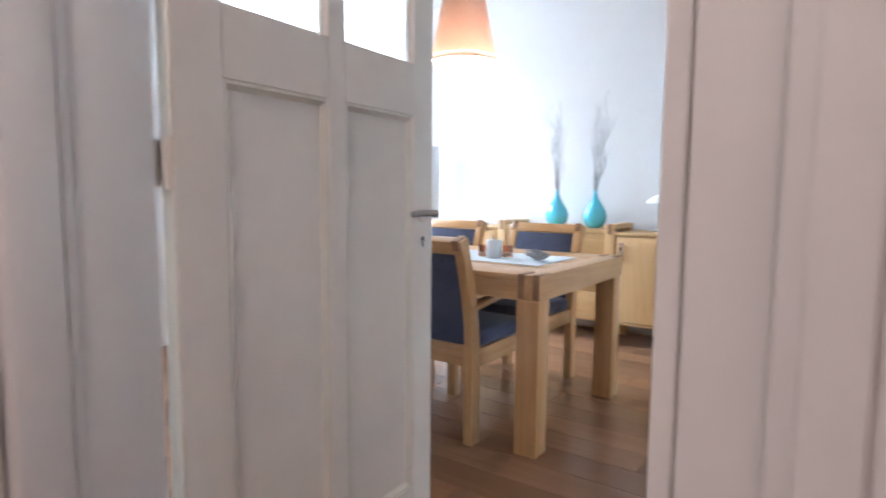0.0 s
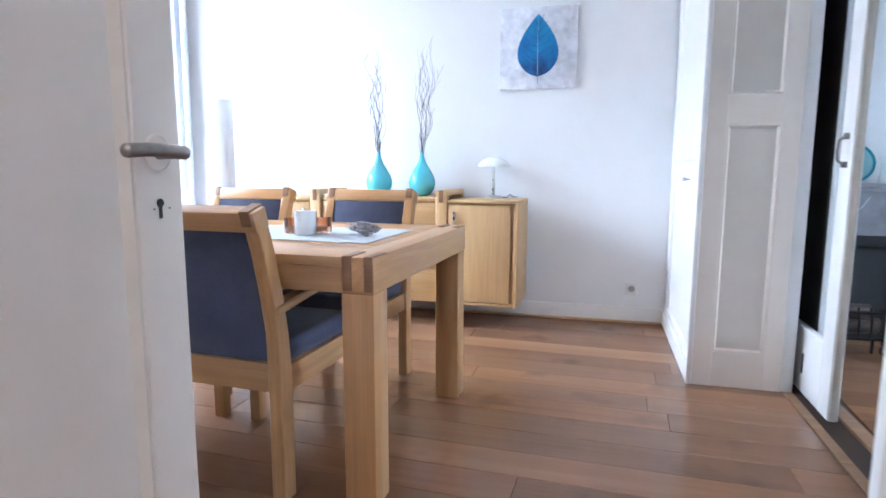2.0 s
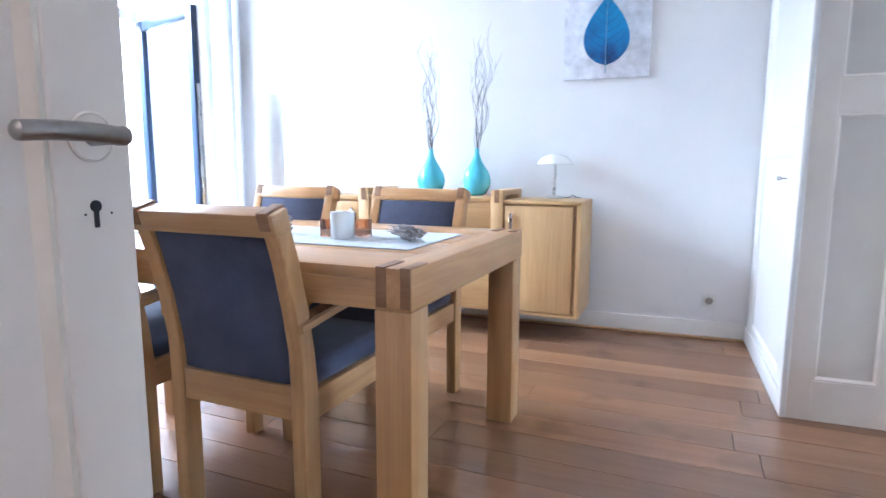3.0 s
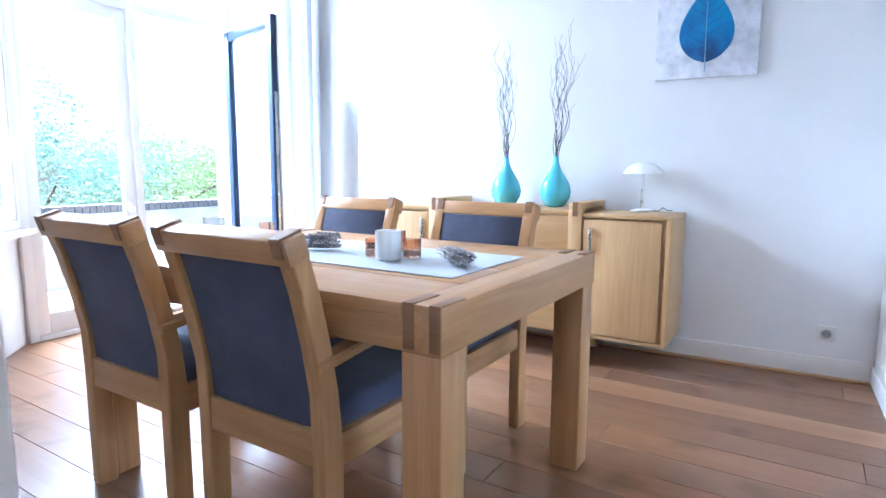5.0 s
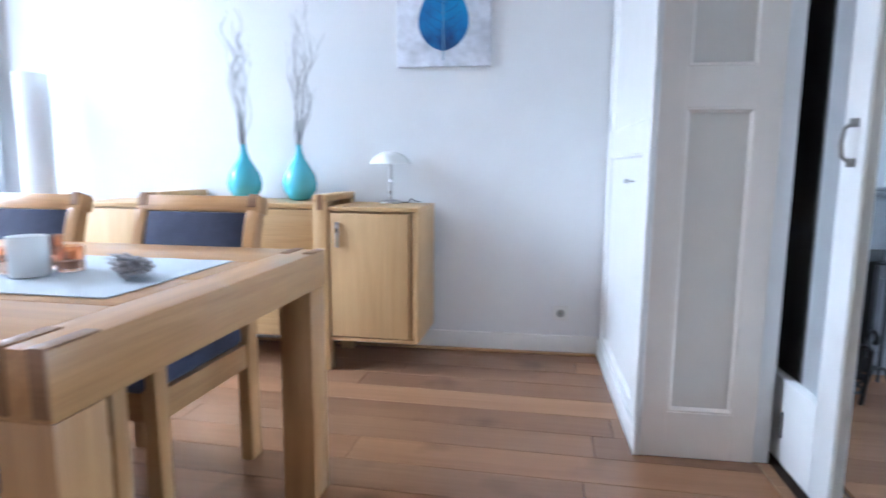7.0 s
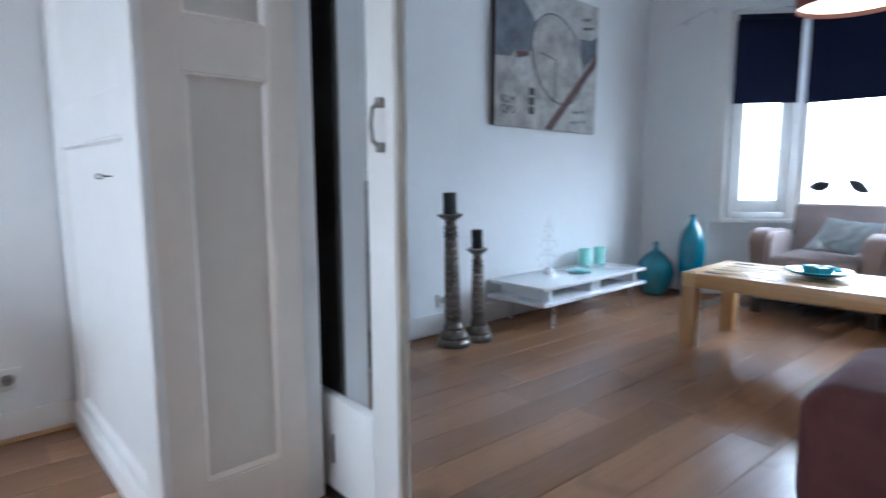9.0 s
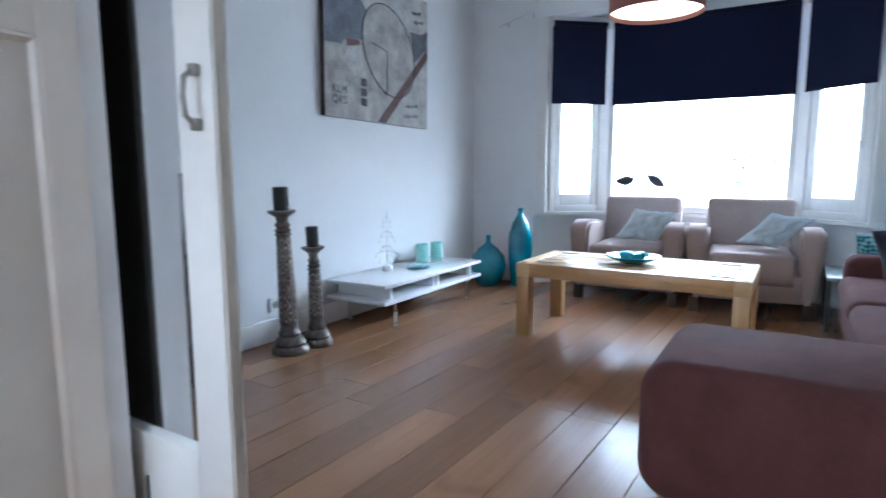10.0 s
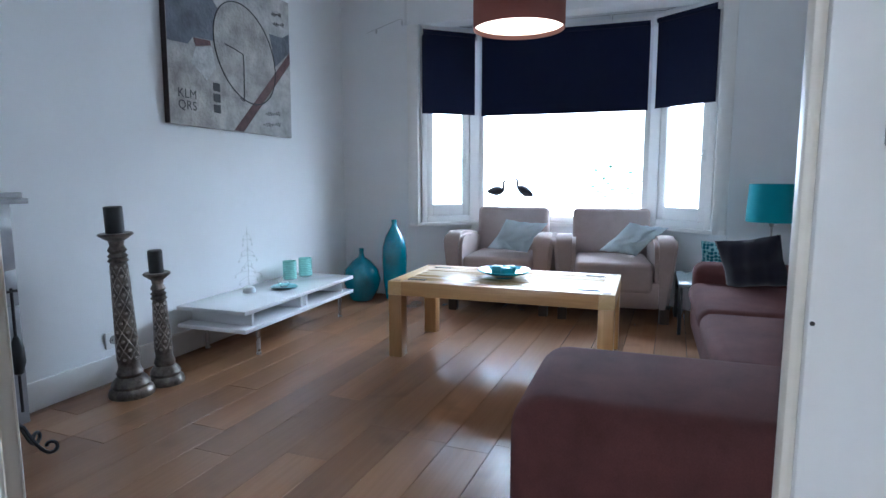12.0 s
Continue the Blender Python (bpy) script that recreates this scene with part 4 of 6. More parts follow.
SHADE1 = lit_through(cloth("peach_lampshade", (0.80, 0.62, 0.52), 300.0, vary=0.04, sheen=0.05))
SHADE2 = lit_through(cloth("mauve_lampshade", (0.30, 0.15, 0.13), 300.0, vary=0.04, sheen=0.05))
pendant("pendant_lamp", -1.30, 2.65, 1.73, 0.11, 0.17, 0.30, SHADE1, "tapered peach fabric pendant lamp over the dining table", 2.2)
pendant("pendant_lamp", 3.0, 2.79, 1.645, 0.21, 0.21, 0.26, SHADE2, "mauve drum pendant lamp, lit", 0.8)

# ---- living room ----
def rounded(bm, x0, x1, y0, y1, z0, z1, r, seg=5, m=None):
    return box(bm, x0, x1, y0, y1, z0, z1, r, seg, m)


TABLETOP = timber("glossy_table_top", (0.60, 0.40, 0.21), (0.53, 0.335, 0.165), "y", 0.27, piece=0.05)


SLATE = plain("slate_inlay", (0.05, 0.05, 0.055), 0.45, vary=0.15, scale=30.0)


def coffee_table():
    t = thing("coffee_table", pose(3.36, 2.91, 0), "low oak coffee table with square legs", "table")
    hx, hy, top = 0.305, 0.587, 0.418
    part("top", block(-hx + 0.075, hx - 0.075, -hy + 0.075, hy - 0.075, top - 0.03, top - 0.001, 0.002), TABLETOP, t)
    for s in (-1, 1):
        a, b = sorted((s * hx, s * (hx - 0.074)))
        part("side_board", block(a, b, -hy + 0.0755, hy - 0.0755, top - 0.075, top, 0.003), OAK["y"], t)
        a, b = sorted((s * hy, s * (hy - 0.075)))
        part("end_board", block(-hx, hx, a, b, top - 0.075, top, 0.003), BIRCH["x"], t)
    for sx in (-1, 1):
        for sy in (-1, 1):
            a, b = sorted((sx * (hx - 0.002), sx * (hx - 0.077)))
            c, d = sorted((sy * (hy - 0.002), sy * (hy - 0.077)))
            part("leg", block(a, b, c, d, 0, top - 0.076, 0.003), OAK["z"], t)
            x = sx * (hx - 0.09)
            y = sy * (hy - 0.135)
            part("dark_inlay", block(x - 0.013, x + 0.013, y - 0.050, y + 0.050, top - 0.004, top + 0.0025), SLATE, t, "dark inlay strip")
            y = sy * (hy - 0.040)
            a, b = sorted((sx * (hx - 0.018), sx * (hx - 0.050)))
            part("tenon", block(a, b, y - 0.02, y + 0.02, top - 0.02, top + 0.002, 0.001, 1), OAKEND, t)
    return t


coffee_table()


def armchair(y, turn=0):
    a = thing("armchair", pose(4.53, y, 0, 0, 0, 90 + turn), "taupe upholstered armchair in the bay", "armchair", "armchairs in the bay")
    # local: faces +y, x across
    w, d = 0.40, 0.34
    seat = block(-w + 0.15, w - 0.15, -d + 0.12, d - 0.005, 0.20, 0.405, 0.035, 4)
    part("seat_cushion", seat, GREIGE, a, smooth=True)
    part("front_panel", block(-w + 0.11, w - 0.11, d - 0.10, d - 0.02, 0.10, 0.27, 0.012), GREIGE, a)
    back = block(-w + 0.12, w - 0.12, -0.075, 0.075, 0.0, 0.50, 0.035, 4, pose(0, -d + 0.10, 0.23, 7))
    part("backrest", back, GREIGE, a, smooth=True)
    for s in (-1, 1):
        bm = bmesh.new()
        n = 10
        pr = [(-d + 0.01, 0.49), (-d + 0.15, 0.53), (0.0, 0.562), (d - 0.16, 0.574), (d - 0.10, 0.572), (d - 0.055, 0.560), (d - 0.025, 0.538), (d - 0.008, 0.508), (d - 0.002, 0.47), (d - 0.02, 0.10), (-d + 0.01, 0.10)]
        x0, x1 = sorted((s * w, s * (w - 0.15)))
        # the outer side flares out towards the top
        def lean(x, z):
            return x - s * 0.045 * (0.56 - z) / 0.46 if abs(x) > w - 0.01 else x + s * 0.02 * (0.56 - z) / 0.46
        va = [bm.verts.new((lean(x0, z), yy, z)) for yy, z in pr]
        vb = [bm.verts.new((lean(x1, z), yy, z)) for yy, z in pr]
        bm.faces.new(va)
        bm.faces.new(vb[::-1])
        for k in range(len(pr)):
            j = (k + 1) % len(pr)
            bm.faces.new((va[k], vb[k], vb[j], va[j]))
        bmesh.ops.recalc_face_normals(bm, faces=list(bm.faces))
        rim = [e for e in bm.edges if any(len(f.verts) > 4 for f in e.link_faces)]
        bmesh.ops.bevel(bm, geom=rim, offset=0.024, segments=5, affect="EDGES")
        part("arm", bm, GREIGE, a, smooth=True)
    for sx in (-1, 1):
        for yy in (-d + 0.06, d - 0.06):
            part("foot", block(sx * (w - 0.07) - 0.03, sx * (w - 0.07) + 0.03, yy - 0.03, yy + 0.03, 0, 0.102, 0.003), DARKOAK, a)
    return a


DARKOAK = timber("dark_oak", (0.06, 0.035, 0.022), (0.03, 0.018, 0.012), "z", 0.45)
armchair(3.195, 1)
armchair(2.425, 6)


def sofa():
    s = thing("corner_sofa", pose(0, 0, 0), "mauve-brown corner sofa with a long chaise end", "sofa")
    part("chaise", block(1.62, 2.23, 1.00, 2.515, 0.03, 0.42, 0.095, 7), MAROON, s, smooth=True)
    part("seat_base", block(2.25, 3.92, 1.00, 1.93, 0.05, 0.26, 0.06, 5), MAROON, s, smooth=True)
    part("seat_cushion", block(2.26, 3.05, 1.15, 1.96, 0.255, 0.375, 0.055, 5), MAROON, s, smooth=True)
    part("seat_cushion", block(3.06, 3.82, 1.15, 1.96, 0.255, 0.375, 0.055, 5), MAROON, s, smooth=True)
    part("arm", block(3.80, 4.02, 0.98, 1.93, 0.05, 0.475, 0.06, 5), MAROON, s, smooth=True)
    part("backrest", block(1.50, 4.02, 0.72, 1.10, 0.05, 0.70, 0.09, 6), MAROON, s, smooth=True)
    for x in (1.66, 2.9, 3.9):
        for y in (0.85, 1.85):
            part("foot", lathe([(0, 0), (0.018, 0), (0.022, 0.06), (0, 0.06)], 14, pose(x, y, 0)), DARKOAK, s)
    return s


sofa()


def tv_bench():
    t = thing("tv_bench", pose(2.67, 4.125, 0), "low white lacquered bench on steel legs", "tv bench")
    part("top", block(0, 1.165, 0, 0.445, 0.262, 0.284, 0.002), WHITELAC, t)
    part("shelf", block(0, 1.165, 0.0, 0.445, 0.165, 0.187, 0.002), WHITELAC, t)
    for x in (0.10, 0.56, 0.62, 1.06):
        part("divider", block(x - 0.009, x + 0.009, 0.03, 0.43, 0.1872, 0.2618), WHITELAC, t)
    for x in (0.19, 1.09):
        for y in (0.07, 0.42):
            part("leg", lathe([(0, 0), (0.014, 0), (0.014, 0.01), (0.011, 0.012), (0.011, 0.1648), (0, 0.1648)], 16, pose(x, y, 0)), STEEL, t)


tv_bench()


def candlestick(x, y, h, hc, r, lean):
    c = thing("candlestick", pose(x, y, 0, 0, lean, 0), "tall carved silvery floor candlestick with a black candle", "candlestick", "floor candlesticks")
    prof = [(0, 0), (r, 0), (r * 1.02, 0.012), (r * 0.96, 0.03), (r * 0.82, 0.042), (r * 0.86, 0.055), (r * 0.74, 0.075), (r * 0.55, 0.09), (r * 0.60, 0.105), (r * 0.50, 0.125), (r * 0.47, 0.14)]
    up = h - 0.13
    prof += [(r * 0.50, 0.16), (r * 0.45, 0.16 + (up - 0.16) * 0.5), (r * 0.36, up)]
    prof += [(r * 0.46, up + 0.008), (r * 0.36, up + 0.02), (r * 0.44, up + 0.03), (r * 0.32, up + 0.042), (r * 0.42, up + 0.055), (r * 0.30, up + 0.075), (r * 0.34, up + 0.095), (r * 0.70, up + 0.118), (r * 0.76, up + 0.124), (r * 0.70, h), (0, h)]
    part("turned_body", lathe(prof, 32), RECESS_SILVER, c)
    n = 6
    z0, z1 = 0.175, up - 0.015
    cut = bmesh.new()
    rows = 2 * max(3, int((z1 - z0) / 0.075))

    def shaft(z):
        return r * 0.50 - (r * 0.14) * (z - 0.16) / (up - 0.16) + 0.0005
    # crossed bands that leave rows of diamonds, a rosette in each
    for sg in (-1, 1):
        for k in range(n):
            pts = []
            for i in range(4 * rows + 1):
                z = z0 + (z1 - z0) * i / (4 * rows)
                a = 2 * math.pi * (k / n + sg * i / (8.0 * n))
                pts.append((shaft(z) * math.cos(a), shaft(z) * math.sin(a), z))
            part("carved_band", tube(pts, 0.0022, 5), CARVED, c)
    for i in range(rows + 1):
        z = z0 + i * (z1 - z0) / rows
        rr = shaft(z)
        for k in range(n):
            a = 2 * math.pi * (k + 0.5 * ((i + 1) % 2)) / n
            lathe([(0.0, 0.0018), (0.003, 0.0014), (0.0045, 0.0), (0.006, 0.002), (0.008, 0.0)], 8, pose(0, 0, z, 0, 0, math.degrees(a)) @ pose(rr, 0, 0, 0, 90, 0), cut)
    tagged(part("carved_rosettes", cut, CARVED, c), kind="stuff")
    part("candle", lathe([(0, h + 0.0005), (r * 0.40, h + 0.0005), (r * 0.40, h + hc - 0.004), (r * 0.36, h + hc), (0, h + hc - 0.004)], 24), BLACK, c, "black pillar candle")


# Darker than the carved bands: their recess shade is put into the body's colour.
RECESS_SILVER = plain("recess_dark_silver", (0.15, 0.13, 0.115), 0.36, 0.85, vary=0.6, scale=30.0, bump=0.15, fine=120.0)
CARVED = plain("aged_silver_carving", (0.36, 0.32, 0.29), 0.34, 0.85, vary=0.5, scale=40.0, bump=0.12, fine=120.0)
candlestick(2.175, 4.365, 0.735, 0.115, 0.094, -2.2)
candlestick(2.345, 4.335, 0.535, 0.105, 0.080, -2.0)


def floor_vase(x, y, prof, label):
    whole("floor_vase", lathe(prof, 40), TEAL, pose(x, y, 0), label, "vase", "floor vases", smooth=True)


floor_vase(4.30, 4.30, [(0, 0), (0.075, 0), (0.095, 0.015), (0.135, 0.10), (0.15, 0.17), (0.13, 0.25), (0.08, 0.31), (0.03, 0.345), (0.018, 0.37), (0.02, 0.415), (0.014, 0.415), (0.012, 0.36), (0, 0.34)], "round teal glazed floor vase with a short neck")
floor_vase(4.42, 4.07, [(0, 0), (0.06, 0), (0.075, 0.012), (0.092, 0.15), (0.10, 0.34), (0.095, 0.42), (0.07, 0.51), (0.03, 0.575), (0.02, 0.60), (0.024, 0.635), (0.017, 0.635), (0.014, 0.59), (0, 0.56)], "tall teal glazed bottle-shaped floor vase")


def art():
    """Grey abstract canvas: fields, an egg outline, a dark bar, letters."""
    p = thing("abstract_painting", pose(3.254, NORTH - 0.002, 1.698, 0, 0.7, 0) @ Matrix.Diagonal((0.953, 1, 0.953, 1)), "large grey abstract canvas with letters, an oval and a dark diagonal", "painting")
    pale = plain("pale_grey_impasto", (0.36, 0.34, 0.32), 0.75, vary=0.35, scale=9.0, bump=0.8, fine=55.0)
    slate = plain("slate_impasto", (0.13, 0.14, 0.165), 0.75, vary=0.35, scale=10.0, bump=0.8, fine=55.0)
    light = plain("chalk_impasto", (0.43, 0.42, 0.41), 0.75, vary=0.28, scale=12.0, bump=0.8, fine=45.0)
    ink = plain("black_paint_line", (0.03, 0.03, 0.035), 0.6)
    maroon = plain("dark_canvas_edge", (0.05, 0.035, 0.035), 0.65, vary=0.3, scale=20.0, bump=0.4)
    rust = plain("maroon_paint_bar", (0.115, 0.055, 0.052), 0.65, vary=0.3, scale=20.0, bump=0.4)
    part("canvas", block(-0.575, 0.575, -0.035, 0, -0.475, 0.475, 0.003), pale, p)
    part("canvas_edge", block(-0.5775, -0.5752, -0.034, 0, -0.47, 0.47), maroon, p)

    def sheet(pts, y, mat, name, label=""):
        bm = bmesh.new()
        a = [bm.verts.new((x, y, z)) for x, z in pts]
        b = [bm.verts.new((x, -0.0345, z)) for x, z in pts]
        bm.faces.new(a)
        for k in range(len(a)):
            j = (k + 1) % len(a)
            bm.faces.new((a[k], b[k], b[j], a[j]))
        part(name, bm, mat, p, label)
    sheet([(-0.572, 0.472), (-0.42, 0.472), (-0.166, 0.240), (-0.215, 0.040), (-0.38, 0.026), (-0.42, -0.02), (-0.572, -0.03)], -0.0358, slate, "painted_field", "dark slate field")
    sheet([(-0.415, 0.472), (0.572, 0.472), (0.572, 0.262), (0.49, 0.218), (0.34, 0.211), (0.10, 0.30), (-0.160, 0.240)], -0.0358, light, "painted_field")
    sheet([(0.34, 0.209), (0.49, 0.216), (0.572, 0.258), (0.572, 0.132), (0.40, 0.0)], -0.0358, slate, "painted_field", "dark slate field")
    sheet([(0.572, 0.045), (0.572, -0.472), (0.04, -0.472)], -0.0358, light, "painted_field")
    sheet([(-0.36, -0.025), (-0.225, 0.0), (-0.20, -0.12), (-0.28, -0.20), (-0.40, -0.12)], -0.0357, light, "painted_field")
    sheet([(-0.38, 0.024), (-0.24, 0.036), (-0.235, 0.008), (-0.36, -0.020)], -0.0359, rust, "painted_field", "rusty red patch")
    egg = []
    for k in range(48):
        a = 2 * math.pi * k / 48
        egg.append((0.090 + 0.300 * math.cos(a) - 0.035 * math.sin(a), 0.020 + 0.303 * math.sin(a) - 0.03 * math.cos(a)))
    sheet(egg, -0.0366, pale, "painted_oval", "grey oval")
    part("painted_outline", tube([(x, -0.0368, z) for x, z in egg + egg[:1]], 0.004, 5), ink, p)
    part("painted_outline", tube([(-0.115, -0.038, 0.045), (-0.04, -0.038, 0.035), (0.053, -0.038, 0.015), (0.058, -0.038, -0.05), (0.050, -0.038, -0.279), (0.01, -0.038, -0.262)], 0.0035, 5), ink, p)
    sheet([(0.572, 0.129), (0.572, 0.050), (0.037, -0.472), (-0.055, -0.472)], -0.0372, rust, "painted_bar", "dark maroon diagonal bar")
    for z in (-0.228, -0.292, -0.356):
        sheet([(-0.230, z + 0.024), (-0.174, z + 0.026), (-0.172, z - 0.024), (-0.228, z - 0.022)], -0.0372, ink, "painted_square")
    for text, z in (("KLM", -0.322), ("QRS", -0.386)):
        cu = bpy.data.curves.new("letters", "FONT")
        cu.body, cu.size, cu.extrude = text, 0.072, 0.0004
        cu.space_character = 1.1
        tmp = bpy.data.objects.new("letters", cu)
        scene.collection.objects.link(tmp)
        dg = bpy.context.evaluated_depsgraph_get()
        me = bpy.data.meshes.new_from_object(tmp.evaluated_get(dg))
        bpy.data.objects.remove(tmp)
        me.transform(pose(-0.515, -0.0362, z, 90))
        me.materials.clear()
        me.materials.append(ink)
        ob = new("letters", me)
        ob.parent = p
    for x, z, w in ((0.27, -0.335, 0.17), (0.24, -0.41, 0.20), (0.36, 0.345, 0.12), (0.38, 0.285, 0.13)):
        pts = [(x + w * k / 22, -0.0375, z + 0.012 * math.sin(k * 2.1) + 0.006 * math.sin(k * 3.7) + 0.02 * k / 22) for k in range(23)]
        part("scribble", tube(pts, 0.0016, 4), ink, p)


art()

# ---- on the dining table ----
TOP = 0.7535
RUN = cloth("woven_blue_grey_runner", (0.50, 0.56, 0.61), 420.0, vary=0.05, sheen=0.1, bump=0.5)
bm = bmesh.new()
nx, ny = 60, 12
grid = [[bm.verts.new((-1.13 + 1.13 * 2 * i / nx * 0.5 - 0.0, -0.22 + 0.44 * j / ny, 0.0022 + 0.0006 * math.sin(i * 0.9) * math.sin(j * 0.7))) for j in range(ny + 1)] for i in range(nx + 1)]
low = [[bm.verts.new((v.co.x, v.co.y, 0.0)) for v in col] for col in grid]
for i in range(nx):
    for j in range(ny):
        bm.faces.new((grid[i][j], grid[i + 1][j], grid[i + 1][j + 1], grid[i][j + 1]))
edge = [(i, 0) for i in range(nx)] + [(nx, j) for j in range(ny)] + [(i, ny) for i in range(nx, 0, -1)] + [(0, j) for j in range(ny, 0, -1)]
for k in range(len(edge)):
    a, b = edge[k], edge[(k + 1) % len(edge)]
    bm.faces.new((grid[a[0]][a[1]], low[a[0]][a[1]], low[b[0]][b[1]], grid[b[0]][b[1]]))
whole("table_runner", bm, RUN, pose(-0.765, 2.665, TOP - 0.003, 0, 0, -2.2), "pale blue-grey woven runner on the dining table", "table runner")

AMBER = clear("amber_glass", (0.86, 0.62, 0.50), 0.02)
WAX = plain("white_wax", (0.82, 0.82, 0.78), 0.4, vary=0.02)


def tumbler(name, x, y, r, h, glass, label, wax=None, group="candle glasses"):
    t = thing(name, pose(x, y, TOP + 0.0005), label, "candle holder", group)
    part("glass", lathe([(0, 0), (r * 0.9, 0), (r, 0.006), (r, h), (r - 0.003, h), (r - 0.003, 0.008), (0, 0.008)], 32), glass, t)
    if wax:
        part("candle", lathe([(0, 0.0085), (r - 0.0035, 0.0085), (r - 0.0035, wax), (0, wax - 0.002)], 24), WAX, t)
        part("wick", tube([(0, 0, wax - 0.003), (0.001, 0, wax + 0.008)], 0.001, 5), BLACK, t)


MILK = plain("milk_glass", (0.80, 0.82, 0.82), 0.12, vary=0.02, bump=0.0)
tumbler("candle_glass", -1.085, 2.610, 0.040, 0.088, MILK, "white glass tumbler with a candle on the runner", 0.06)
tumbler("candle_glass", -1.155, 2.635, 0.029, 0.058, AMBER, "small amber tealight glass", 0.025)
tumbler("candle_glass", -1.045, 2.680, 0.029, 0.058, AMBER, "small amber tealight glass", 0.025)
tumbler("candle_glass", -1.120, 2.700, 0.032, 0.078, AMBER, "amber tealight glass behind the white tumbler", 0.03)
tumbler("candle_glass", -1.83, 2.83, 0.030, 0.060, AMBER, "small amber tealight glass", 0.025)
tumbler("candle_glass", -1.93, 2.66, 0.040, 0.088, MILK, "white glass tumbler with a candle on the runner", 0.06)


def lavender(x, y, turn, seed):
    b = thing("lavender_bundle", pose(x, y, TOP + 0.002, 0, 0, turn), "dried grey lavender bundle lying on the runner", "dried flowers", "lavender bundles")
    rng = random.Random(seed)
    DRY = bpy.data.materials.get("dried_lavender") or plain("dried_lavender", (0.34, 0.33, 0.345), 0.9, vary=0.45, scale=80.0, bump=0.3)
    for k in range(34):
        a, rr = rng.uniform(0, 2 * math.pi), 0.028 * math.sqrt(rng.random())
        oy, oz = rr * math.cos(a), 0.031 + rr * math.sin(a)
        f = rng.uniform(-0.015, 0.012)
        sp = 1.0 + rng.uniform(-0.1, 0.2)
        bm = tube([(-0.10 + f, oy * 0.8, max(0.004, 0.024 + (oz - 0.03) * 0.8)), (0.0 + f, oy * 0.7, max(0.004, oz * 0.8)), (0.05 + f, oy * sp, max(0.006, 0.027 + (oz - 0.03) * sp))], 0.0014, 4)
        d = Vector((0.05 + f, oy * sp, max(0.008, 0.027 + (oz - 0.03) * sp)))
        for i in range(9):
            c = d + Vector((0.009 * i - 0.055, rng.uniform(-0.002, 0.002), rng.uniform(0, 0.002)))
            lathe([(0, -0.006), (0.0042, -0.002), (0.0048, 0.001), (0, 0.006)], 5, Matrix.Translation(c) @ pose(0, 0, 0, 0, 80, rng.uniform(0, 90)), bm)
        part("sprig", bm, DRY, b)


lavender(-0.865, 2.635, -40, 5)
lavender(-1.42, 2.665, 20, 9)

# ---- rest of the dining room ----
fl = thing("floor_lamp", pose(-2.70, 4.40, 0), "tall white paper column floor lamp by the curtain", "lamp")
part("foot", lathe([(0, 0), (0.085, 0), (0.085, 0.015), (0, 0.018)], 32), STEEL, fl)
part("shade", lathe([(0, 0.019), (0.082, 0.019), (0.082, 1.485), (0.079, 1.485), (0.079, 0.03), (0, 0.03)], 40), lit_through(plain("white_paper_shade", (0.84, 0.85, 0.86), 0.7, vary=0.02)), fl)


def curtain(x0, x1, y, z0, z1, folds, mat, label):
    bm = bmesh.new()
    n = folds * 10
    cols = []
    rng = random.Random(2)
    ph = [rng.uniform(-0.4, 0.4) for _ in range(folds + 2)]
    for k in range(n + 1):
        f = k / n
        q = f * folds
        amp = 0.035 + 0.012 * math.sin(q * 1.7)
        col = []
        for z in np.linspace(z0, z1, 9):
            g = 1 - 0.35 * (z - z0) / (z1 - z0)
            col.append(bm.verts.new((x0 + (x1 - x0) * f + 0.012 * math.sin(q * 4 + z), y + amp * g * math.sin(2 * math.pi * q + ph[int(q)] * (1 - (z - z0) / (z1 - z0))), z)))
        cols.append(col)
    for a, b in zip(cols, cols[1:]):
        for j in range(8):
            bm.faces.new((a[j], b[j], b[j + 1], a[j + 1])).smooth = True
    ob = whole("curtain", bm, mat, pose(0, 0, 0), label, "curtain", smooth=True)
    md = ob.modifiers.new("thick", "SOLIDIFY")
    md.thickness = 0.002
    return ob


SHEER = cloth("white_sheer", (0.74, 0.77, 0.82), 300.0, vary=0.04, sheen=0.1, bump=0.1)
curtain(-3.45, -3.04, 4.51, 0.02, 2.62, 6, SHEER, "white curtain drawn aside into folds beside the bay")
setting("curtain_rail_trim", tube([(-3.80, 4.36, 2.63), (-3.44, 4.51, 2.63), (-3.0, 4.51, 2.63)], 0.012, 10), GLOSS, "white curtain rail")

rd = thing("radiator", pose(-3.60, 2.60, 0, 0, 0, -44), "white column radiator under the side window", "radiator")
for k in range(6):
    x = -0.14 + k * 0.05
    bm = bmesh.new()
    for y in (-0.185, -0.135):
        tube([(x, y, 0.10), (x, y, 0.57)], 0.014, 10, bm)
    box(bm, x - 0.018, x + 0.018, -0.205, -0.115, 0.56, 0.60, 0.012)
    box(bm, x - 0.018, x + 0.018, -0.205, -0.115, 0.075, 0.115, 0.012)
    part("column", bm, GLOSS, rd)
for x in (-0.14, 0.11):
    part("foot", block(x - 0.012, x + 0.012, -0.19, -0.13, 0, 0.08, 0.003), GLOSS, rd)
bm = tube([(0.135, -0.16, 0.10), (0.19, -0.16, 0.10), (0.19, -0.16, 0.0)], 0.009, 8)
part("pipe", bm, GLOSS, rd)
